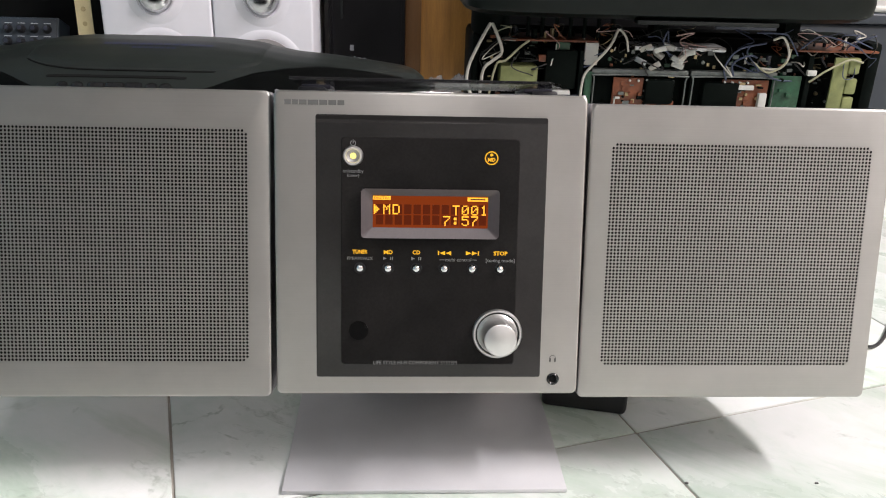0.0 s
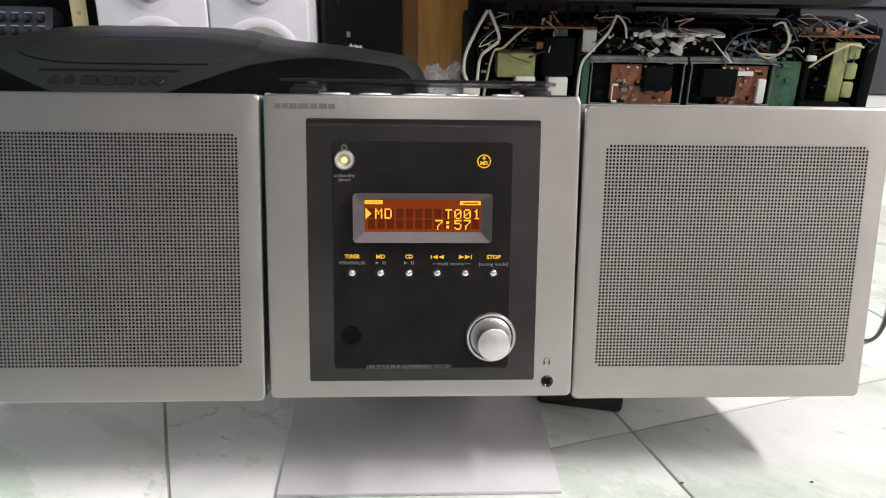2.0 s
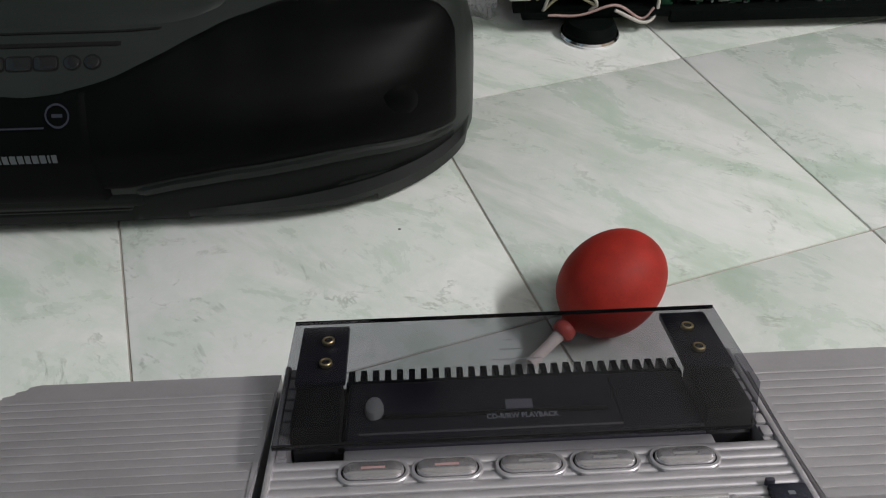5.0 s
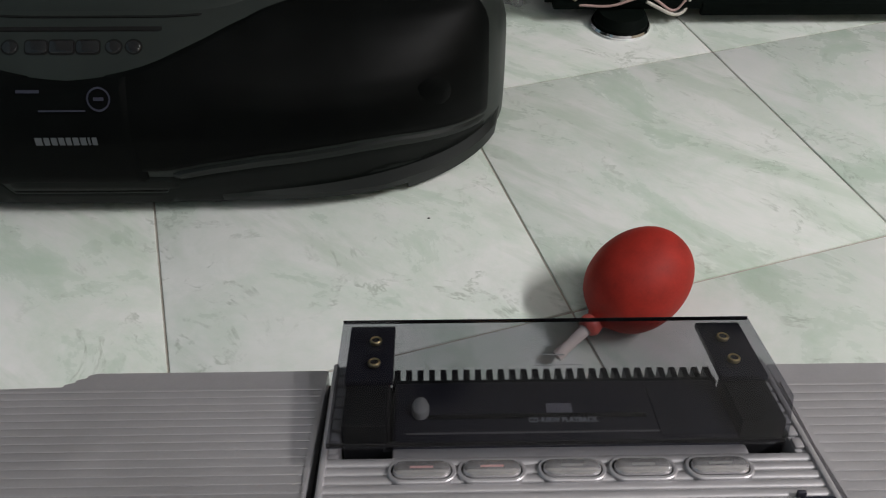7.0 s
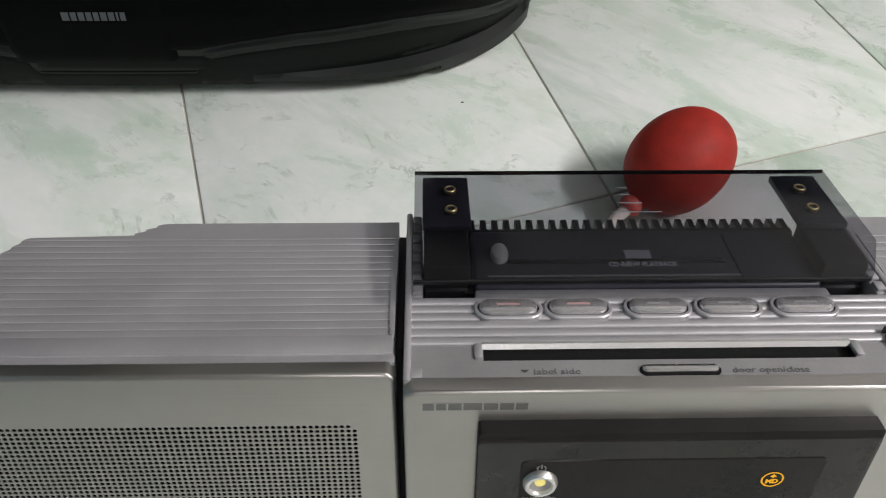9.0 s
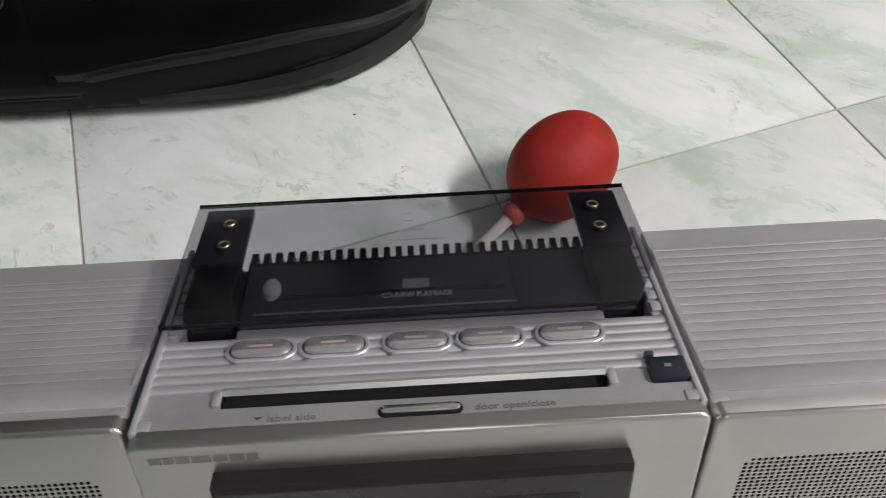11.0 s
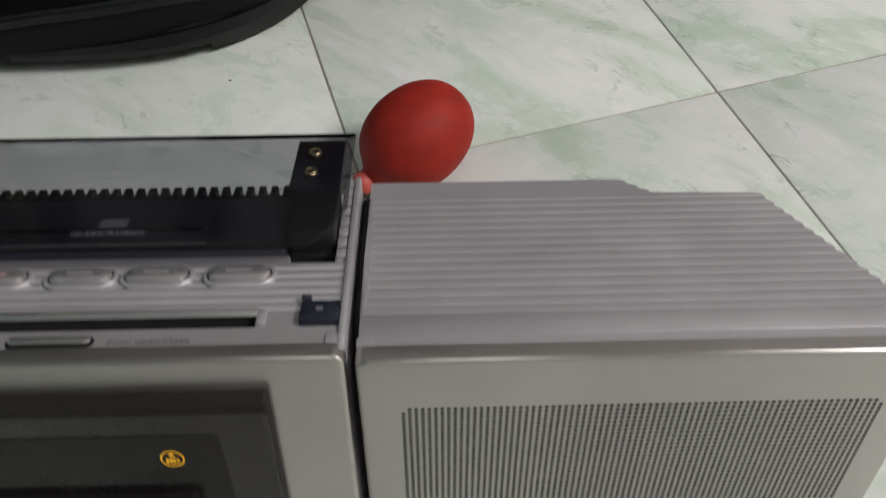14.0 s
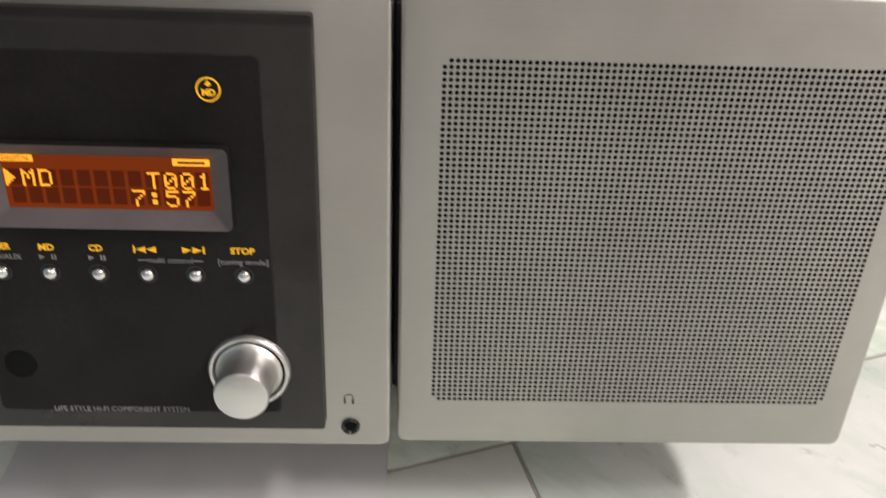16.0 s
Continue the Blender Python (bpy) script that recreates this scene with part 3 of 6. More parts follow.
bm.faces.new([bm.verts.new(p) for p in ((-0.0510, 0.0096, TOP + 0.0003), (-0.0495, 0.0082, TOP + 0.0003), (-0.0480, 0.0096, TOP + 0.0003))])
part("arrow_mark", bm, PRINT_DARK, unit)

# small dark disc window
tag = part("disc_window", box(0.0734, 0.0857, 0.0148, 0.0246, TOP - 0.006, TOP + 0.0018, 0.0009), NAVY, unit, "small dark blue glossy window")
part("window_mark", box(0.0784, 0.0806, 0.0194, 0.0208, TOP + 0.0018, TOP + 0.00205), DIM_PRINT, tag)
part("window_notch", box(0.0735, 0.0765, 0.0252, 0.0268, TOP - 0.002, TOP + 0.0022, 0.0004), HINGE, tag)

# disc drive cover under the lid
cover = part("drive_cover", box(-0.0630, 0.0645, 0.0530, 0.0880, TOP - 0.028, TOP - 0.0010, 0.0016, 3), HINGE, unit, "black ribbed disc drive cover")
part("cover_lip", box(-0.0630, 0.0660, 0.0468, 0.0530, TOP - 0.028, TOP - 0.0022, 0.0010), SILVER, unit)
part("cover_groove", box(-0.0500, 0.0330, 0.0662, 0.0688, TOP - 0.0020, TOP - 0.0006, 0.0004), BLACK_GLOSS, cover, "long black groove")
part("cover_step", box(0.0360, 0.0640, 0.0560, 0.0850, TOP - 0.0014, TOP - 0.0002, 0.0005), HINGE, cover)
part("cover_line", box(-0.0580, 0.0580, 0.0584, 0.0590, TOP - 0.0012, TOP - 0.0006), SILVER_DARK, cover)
part("slider_knob", join(bmesh.new(), turned([(0, -0.003), (0.0044, -0.003), (0.0046, 0.0004), (0.0040, 0.0018), (0.0024, 0.0026), (0, 0.0028)], 28), pose(-0.0528, 0.0712, TOP) @ Matrix.Diagonal((0.75, 1.15, 1, 1))), WHITE_PLASTIC, unit, "small silver slider")
part("disc_emblem", box(-0.0046, 0.0052, 0.0692, 0.0742, TOP - 0.0016, TOP - 0.0007), EMBLEM, cover, "small grey printed emblem")
lettering("CD-R/RW PLAYBACK", 0.0036, PALE_PRINT, cover, Matrix.Translation((0.0006, 0.0640, TOP + 0.0002)), width=0.0262, bold=0.00012)

# comb of vents at the back edge
comb = part("vent_bar", box(-0.0640, 0.0660, 0.0865, 0.0898, TOP - 0.030, TOP - 0.0014, 0.0005), BLACK, unit, "black plastic vent bar")
for k in range(28):
    u = -0.0622 + k * 0.00468
    part("vent_tooth", box(u - 0.00122, u + 0.00122, 0.0896, 0.0962, TOP - 0.016, TOP - 0.0016), BLACK, comb, "", None)
part("back_plate", box(-W + 0.003, W - 0.003, 0.0890, 0.0965, 0.002, TOP - 0.034, 0.001), BLACK, unit)

# wells with the lid's arms
for s in (-1, 1):
    a, b = sorted((s * 0.0640, s * 0.0818))
    part("lid_well", box(a, b, 0.0468, 0.0860, TOP - 0.028, TOP - 0.016), CLOTH, unit, "dark well")
    part("well_side", box(*sorted((s * 0.0628, s * 0.0664)), 0.0535, 0.0890, TOP - 0.030, TOP - 0.0045), BLACK, unit)
    part("well_rim", box(*sorted((s * 0.0818, s * 0.0858)), 0.0468, 0.0975, TOP - 0.03, TOP - 0.0008, 0.0004), SILVER, unit)
    for k in range(8):
        part("rim_ridge", box(*sorted((s * 0.0820, s * 0.0856)), 0.0480 + k * 0.0062, 0.0480 + k * 0.0062 + 0.0050, TOP - 0.002, TOP + 0.0005, 0.0006), SILVER, unit)

# smoked lid, slid open on two arms
LZ = 0.1834
lid = part("lid", slab([(0.0855, 0.064), (0.0855, 0.1140), (-0.0850, 0.1140), (-0.0850, 0.042), (0.0740, 0.042), (0.0765, 0.0455)], 0, 0.0020, 0.0004, 2), LID, unit, "smoked transparent acrylic lid, slid open")
lid.data.transform(Matrix(((1, 0, 0, 0), (0, 0, 1, 0), (0, -1, 0, LZ + 0.0008), (0, 0, 0, 1))))
for a in ((-0.0850, 0.0855, 0.1137, 0.1141), (-0.0850, 0.0738, 0.0420, 0.0424)):
    part("lid_edge", box(*a, LZ - 0.0008, LZ + 0.0009), BLACK_GLOSS, lid)
for s in (-1, 1):
    a, b = sorted((s * 0.0632, s * 0.0818))
    part("hinge_plate", box(a, b, 0.0780, 0.1132, LZ - 0.0042, LZ - 0.0014, 0.0006), HINGE, lid, "dark hinge plate")
    part("hinge_arm", box(*sorted((s * 0.0645, s * 0.0815)), 0.0560, 0.0840, TOP - 0.016, LZ - 0.0040, 0.0016), BLACK, lid)
    part("hinge_foot", box(*sorted((s * 0.0650, s * 0.0810)), 0.0545, 0.0720, TOP - 0.017, TOP - 0.004, 0.0010), BLACK, lid)
    for v in (0.1008, 0.0868):
        screw = part("screw", join(bmesh.new(), turned([(0, -0.001), (0.0025, -0.001), (0.0025, 0.0002), (0.0022, 0.0006), (0.0017, 0.0006), (0.0014, 0.0), (0, 0.0)], 20), pose(s * 0.0708, v, LZ + 0.0004)), BRASS, lid, "brass screw head")
        part("screw_socket", join(bmesh.new(), turned([(0, 0), (0.0015, 0), (0.0015, 0.0003), (0, 0.0003)], 14), pose(s * 0.0708, v, LZ + 0.0003)), BLACK, screw)

for a in ((-0.0036, 0.0004, 0.1000, 0.1006), (-0.0036, 0.0004, 0.0950, 0.0957), (-0.0050, 0.0040, 0.0890, 0.0898), (-0.0090, 0.0105, 0.0828, 0.0834)):
    part("lid_print", box(*a, LZ + 0.0010, LZ + 0.0011), DIM_PRINT, lid, "pale printed mark", None)
# two white bars stand in for the small reflections in the right well
for v in (0.0692, 0.0780):
    part("well_glint", box(0.0790, 0.0808, v, v + 0.0040, TOP - 0.016, TOP - 0.0150), WHITE_PLASTIC, unit, "small white bar painted as a reflection", None)

# front panel: a thick smoked plate standing proud
PV = -0.0062
panel = part("panel", slab(rounded(-0.0644, 0.0646, 0.0122, 0.1610, 0.0012, 3), PV + 0.0004, 0.0002, 0.0003, 2), CHAMFER, unit, "thick smoked acrylic control panel")
part("panel_face", slab(rounded(-0.0644, 0.0646, 0.0122, 0.1576, 0.0012, 3), PV, PV + 0.001, 0.0004, 2), RIM, panel, "smoked acrylic face")
bm = bmesh.new()
bm.faces.new([bm.verts.new(p) for p in ((-0.0642, PV + 0.0001, 0.1575), (0.0644, PV + 0.0001, 0.1575), (0.0640, PV + 0.0012, 0.1608), (-0.0638, PV + 0.0012, 0.1608))])
part("panel_chamfer", bm, CHAMFER, panel, "dark chamfered upper edge")
part("inner_panel", slab(rounded(-0.0512, 0.0500, 0.0190, 0.1498, 0.0022, 4), PV - 0.0004, PV + 0.001, 0.0012, 1), PANEL, panel, "black inner panel")
F = PV - 0.0005


def frame_ring(x0, x1, z0, z1, a0, a1, c0, c1, y_out, y_in, corner=0.0004):
    """A sloping window frame from an outer to an inner rectangle."""
    bm = bmesh.new()
    o = [bm.verts.new((x, y_out, z)) for x, z in rounded(x0, x1, z0, z1, 0.0022)]
    i = [bm.verts.new((x, y_in, z)) for x, z in rounded(a0, a1, c0, c1, corner)]
    for k in range(len(o)):
        n = (k + 1) % len(o)
        bm.faces.new((o[k], o[n], i[n], i[k]))
    return bm


# display
display = part("display_bezel", frame_ring(-0.0391, 0.0380, 0.0932, 0.1208, -0.0328, 0.0319, 0.0989, 0.1168, F - 0.0036, F - 0.0004), BEZEL, panel, "grey display bezel", None)
part("bezel_edge", frame_ring(-0.0395, 0.0384, 0.0928, 0.1212, -0.0391, 0.0380, 0.0932, 0.1208, F + 0.0004, F - 0.0036, 0.0022), PANEL, display, "", None)
part("display_glass", box(-0.0328, 0.0319, F - 0.0004, F + 0.001, 0.0989, 0.1168), LCD, panel, "amber lit display", None)
for w in (0.1122, 0.1062):
    for k in range(12):
        u = -0.0310 + k * 0.00525
        part("display_cell", box(u, u + 0.0041, F - 0.0005, F - 0.0003, w - 0.0056, w - 0.0002), LCD_CELL, panel, "", None)
for text, u0, w in ((">MD", -0.0322, 0.1120), ("T001", 0.0118, 0.1118), ("7:57", 0.0066, 0.1058)):
    for k, ch in enumerate(text):
        part("display_digit", dot_matrix(ch, u0 + k * 0.00525, w, 0.00525, 0.00080, F - 0.0008, bmesh.new()), SEGMENT, panel, "", None)
part("display_tag", box(-0.0326, -0.0228, F - 0.0008, F - 0.0004, 0.1145, 0.1166), SEGMENT, panel, "bright amber tag", None)
part("display_tag", box(0.0202, 0.0316, F - 0.0008, F - 0.0004, 0.1141, 0.1163), SEGMENT, panel, "bright amber tag", None)
lettering("DIGITAL", 0.0021, TAG_DARK, panel, on_front(-0.0277, 0.11555, F - 0.0010), width=0.0086)
for u0, u1, w in ((0.0218, 0.0302, 0.1152),):
    part("tag_mark", box(u0, u1, F - 0.0010, F - 0.0008, w - 0.0004, w + 0.0004), TAG_DARK, panel, "", None)

# power button and its marks
power = part("power_button", join(bmesh.new(), turned([(0.0036, 0.001), (0.0036, -0.0016), (0.0040, -0.0022), (0.0050, -0.0022), (0.0057, -0.0010), (0.0057, 0.001)], 32, "Y"), pose(-0.0437, F, 0.1385, 0, 0, 0)), ALU_KNOB, panel, "round silver power button")
part("lamp_cup", join(bmesh.new(), turned([(0.0019, 0.001), (0.0019, -0.0003), (0.0030, -0.0009), (0.0036, -0.0012), (0.0036, 0.001)], 28, "Y"), pose(-0.0437, F, 0.1385)), SILVER_DARK, power, "grey cup")
part("power_lamp", join(bmesh.new(), turned([(0, -0.0012), (0.0010, -0.0011), (0.0018, -0.0005), (0.0019, 0.001), (0, 0.001)], 24, "Y"), pose(-0.0437, F, 0.1385)), POWER_LED, power, "lit pale yellow lamp")
ring = bmesh.new()
for k in range(14):
    a0, a1 = radians(115 + k * 310 / 14), radians(115 + (k + 1) * 310 / 14)
    ring.faces.new([ring.verts.new((-0.0437 + r * math.cos(a), F - 0.0002, 0.1455 + r * math.sin(a))) for a, r in ((a0, 0.0012), (a0, 0.0016), (a1, 0.0016), (a1, 0.0012))])
box(-0.0439, -0.0435, F - 0.0003, F - 0.0001, 0.1454, 0.1474, 0, 2, ring)
part("power_sign", ring, PRINT_GREY, panel, "", None)
lettering("on/standby", 0.0028, PRINT_GREY, panel, on_front(-0.0437, 0.1301, F - 0.0001), width=0.0114)
lettering("(timer)", 0.0026, PRINT_GREY, panel, on_front(-0.0437, 0.1277, F - 0.0001), width=0.0066)

# lit round disc mark
mark = bmesh.new()
for k in range(32):
    a0, a1 = 2 * math.pi * k / 32, 2 * math.pi * (k + 1) / 32
    mark.faces.new([mark.verts.new((0.0332 + r * math.cos(a), F - 0.0002, 0.1384 + r * math.sin(a))) for a, r in ((a0, 0.0032), (a0, 0.0038), (a1, 0.0038), (a1, 0.0032))])
disc_mark = part("eject_mark", mark, LEGEND, panel, "lit yellow ring mark", None)
lettering("MD", 0.0028, LEGEND, disc_mark, on_front(0.0332, 0.1374, F - 0.0002), bold=0.00012)
bm = bmesh.new()
bm.faces.new([bm.verts.new((0.0332 + x, F - 0.0002, 0.1400 + z)) for x, z in ((-0.0011, 0), (0, -0.0008), (0.0011, 0), (0, 0.0012))])
part("eject_arrow", bm, LEGEND, disc_mark)

# row of ball buttons
US = (-0.0398, -0.0240, -0.0081, 0.0078, 0.0236, 0.0396)
for u in US:
    part("ball_button", join(bmesh.new(), turned([(0, -0.0026), (0.0010, -0.0024), (0.0019, -0.0017), (0.0024, -0.0006), (0.0025, 0.0006), (0, 0.0006)], 24, "Y"), pose(u, F, 0.0757)), CHROME, panel, "chrome ball button")
    part("button_ring", join(bmesh.new(), turned([(0.0026, 0.0006), (0.0026, -0.0002), (0.0033, -0.0002), (0.0034, 0.0006)], 24, "Y"), pose(u, F, 0.0757)), BLACK_GLOSS, panel)
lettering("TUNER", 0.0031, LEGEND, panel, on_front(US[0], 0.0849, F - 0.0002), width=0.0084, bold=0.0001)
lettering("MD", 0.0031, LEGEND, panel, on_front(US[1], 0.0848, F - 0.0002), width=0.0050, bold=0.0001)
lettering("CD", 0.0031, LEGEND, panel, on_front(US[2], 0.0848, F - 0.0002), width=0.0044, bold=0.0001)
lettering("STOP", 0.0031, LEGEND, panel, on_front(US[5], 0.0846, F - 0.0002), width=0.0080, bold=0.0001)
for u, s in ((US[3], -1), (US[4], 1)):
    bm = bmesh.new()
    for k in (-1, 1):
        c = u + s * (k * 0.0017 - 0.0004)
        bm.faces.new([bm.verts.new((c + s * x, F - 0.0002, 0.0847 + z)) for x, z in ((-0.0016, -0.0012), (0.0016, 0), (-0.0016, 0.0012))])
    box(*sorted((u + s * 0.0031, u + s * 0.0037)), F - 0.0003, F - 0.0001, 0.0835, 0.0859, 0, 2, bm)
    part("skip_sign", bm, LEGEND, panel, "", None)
lettering("FM/AM/AUX", 0.0026, PRINT_GREY, panel, on_front(US[0], 0.0812, F - 0.0002), width=0.0144)
lettering("multi control", 0.0027, PRINT_GREY, panel, on_front(0.0157, 0.0808, F - 0.0002), width=0.0146)
lettering("[tuning mode]", 0.0027, PRINT_GREY, panel, on_front(US[5], 0.0806, F - 0.0002), width=0.0164)
for u in (US[1], US[2]):
    bm = bmesh.new()
    bm.faces.new([bm.verts.new((u + x, F - 0.0002, 0.0814 + z)) for x, z in ((-0.0028, -0.0009), (-0.0008, 0), (-0.0028, 0.0009))])
    box(u + 0.0012, u + 0.0017, F - 0.0003, F - 0.0001, 0.0805, 0.0823, 0, 2, bm)
    box(u + 0.0022, u + 0.0027, F - 0.0003, F - 0.0001, 0.0805, 0.0823, 0, 2, bm)
    part("play_sign", bm, PRINT_GREY, panel, "", None)
for a, b in ((0.0052, 0.0080), (0.0234, 0.0264)):
    part("legend_line", box(a, b, F - 0.0003, F - 0.0001, 0.0807, 0.0810), PRINT_GREY, panel, "", None)
lettering("LIFE STYLE HI-FI COMPONENT SYSTEM", 0.0030, PRINT_GREY, panel, on_front(-0.0080, 0.0207, F + 0.0001), width=0.0478)

# volume knob and sensor
part("volume_ring", join(bmesh.new(), turned([(0.0124, 0.001), (0.0124, -0.0014), (0.0128, -0.0021), (0.0137, -0.0021), (0.0143, -0.0013), (0.0144, 0.001)], 64, "Y"), pose(0.0389, F, 0.0382)), ALU_KNOB, panel, "silver ring round the knob")
part("volume_knob", join(bmesh.new(), turned([(0, -0.0166), (0.0084, -0.0166), (0.0090, -0.0162), (0.0093, -0.0154), (0.0095, -0.0090), (0.0100, -0.0045), (0.0110, -0.0022), (0.0117, -0.0016), (0.0119, 0.001), (0, 0.001)], 64, "Y"), pose(0.0389, F, 0.0382)), ALU_KNOB, panel, "turned aluminium volume knob")
part("knob_gap", join(bmesh.new(), turned([(0, 0.0), (0.0125, 0.0), (0.0125, -0.0006), (0, -0.0006)], 48, "Y"), pose(0.0389, F, 0.0382)), BLACK, panel)
part("sensor_window", join(bmesh.new(), turned([(0, -0.0003), (0.0054, -0.0003), (0.0056, 0.0004), (0, 0.0004)], 36, "Y"), pose(-0.0404, F, 0.0396)), SENSOR, panel, "dark round sensor window")

# headphone socket, sign and the maker's mark
jack = part("headphone_socket", join(bmesh.new(), turned([(0.0019, 0.004), (0.0019, -0.0004), (0.0028, -0.0012), (0.0036, -0.0006), (0.0037, 0.001)], 28, "Y"), pose(0.0735, 0, 0.0092)), BLACK_GLOSS, unit, "black headphone socket")
part("socket_hole", join(bmesh.new(), turned([(0, -0.0002), (0.0020, -0.0002), (0.0020, 0.0006), (0, 0.0006)], 16, "Y"), pose(0.0735, 0, 0.0092)), CLOTH, jack)
hp = bmesh.new()
for k in range(12):
    a0, a1 = radians(180 * k / 12), radians(180 * (k + 1) / 12)
    hp.faces.new([hp.verts.new((0.0730 + r * math.cos(a), -0.0002, 0.0218 + r * math.sin(a))) for a, r in ((a0, 0.0016), (a0, 0.0019), (a1, 0.0019), (a1, 0.0016))])
for s in (-1, 1):
    box(0.0730 + s * 0.0015 - 0.0004, 0.0730 + s * 0.0015 + 0.0004, -0.0003, -0.0001, 0.0196, 0.0218, 0, 2, hp)
part("headphone_sign", hp, PRINT_DARK, unit, "", None)
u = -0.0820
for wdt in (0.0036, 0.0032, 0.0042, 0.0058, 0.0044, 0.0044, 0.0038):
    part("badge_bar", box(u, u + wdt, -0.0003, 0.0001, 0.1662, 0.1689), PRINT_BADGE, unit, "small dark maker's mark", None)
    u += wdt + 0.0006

# ---------------------------------------------------------------- plate stand
stand = thing("plate_stand", pose(0, 0.06, 0), "flat silver metal plate stand lying on the tiles", "stand")
part("base_plate", box(-0.0866, 0.0858, -0.0715, 0.105, 0.0, 0.0030, 0.0007), STAND, stand, "flat silver plate")
bm = bmesh.new()
sec = [(0.050, 0.0028), (0.058, 0.0028), (0.052, 0.0790), (0.0432, 0.0785)]
lo, hi = [], []
for x, out in ((-0.045, lo), (0.045, hi)):
    for y, z in sec:
        out.append(bm.verts.new((x, y, z)))
for i in range(4):
    bm.faces.new((lo[i], lo[(i + 1) % 4], hi[(i + 1) % 4], hi[i]))
bm.faces.new(lo)
bm.faces.new(hi)
part("neck", bm, BLACK, stand, "black upright behind the unit")

# ---------------------------------------------------------------- loudspeakers
SW, SH, SD = 0.1790, 0.1756, 0.0975
GX0, GX1, GZ0, GZ1 = 0.0128, 0.1672, 0.0206, 0.1539
COLS, ROWSN = 75, 65
RIDGE, PITCH, EDGE_V = 0.00016, 0.0046, 0.0198


def speaker_top(v):
    """Height of the ridged top: narrow grooves every 4.6 mm."""
    if v < EDGE_V:
        return SH - 0.0004
    if v > 0.0858:
        return SH - 0.0006 - (v - EDGE_V) * 0.045
    k = (v - EDGE_V) / PITCH
    f = k - math.floor(k + 1e-6)
    dip = RIDGE * abs(2 * f - 1) ** 3 + 0.00030 * max(0.0, 1 - min(f, 1 - f) / 0.05)
    return SH - 0.0004 - dip - (v - EDGE_V) * 0.045


def speaker_side(v):
    wave = 0.0013 * (0.5 + 0.5 * math.cos(2 * math.pi * (v - EDGE_V) / PITCH + math.pi))
    if v < 0.020:
        return SW - 0.0008
    if v < 0.0865:
        return SW - 0.0008 - (v - 0.020) / 0.0695 * 0.0290 - wave
    if v < 0.0880:
        return 0.1480 - (v - 0.0865) / 0.0015 * 0.038
    return 0.1100 - (v - 0.0880) / 0.0095 * 0.011 - 0.0020 * (0.5 + 0.5 * math.cos(2 * math.pi * (v - 0.0880) / 0.0032))


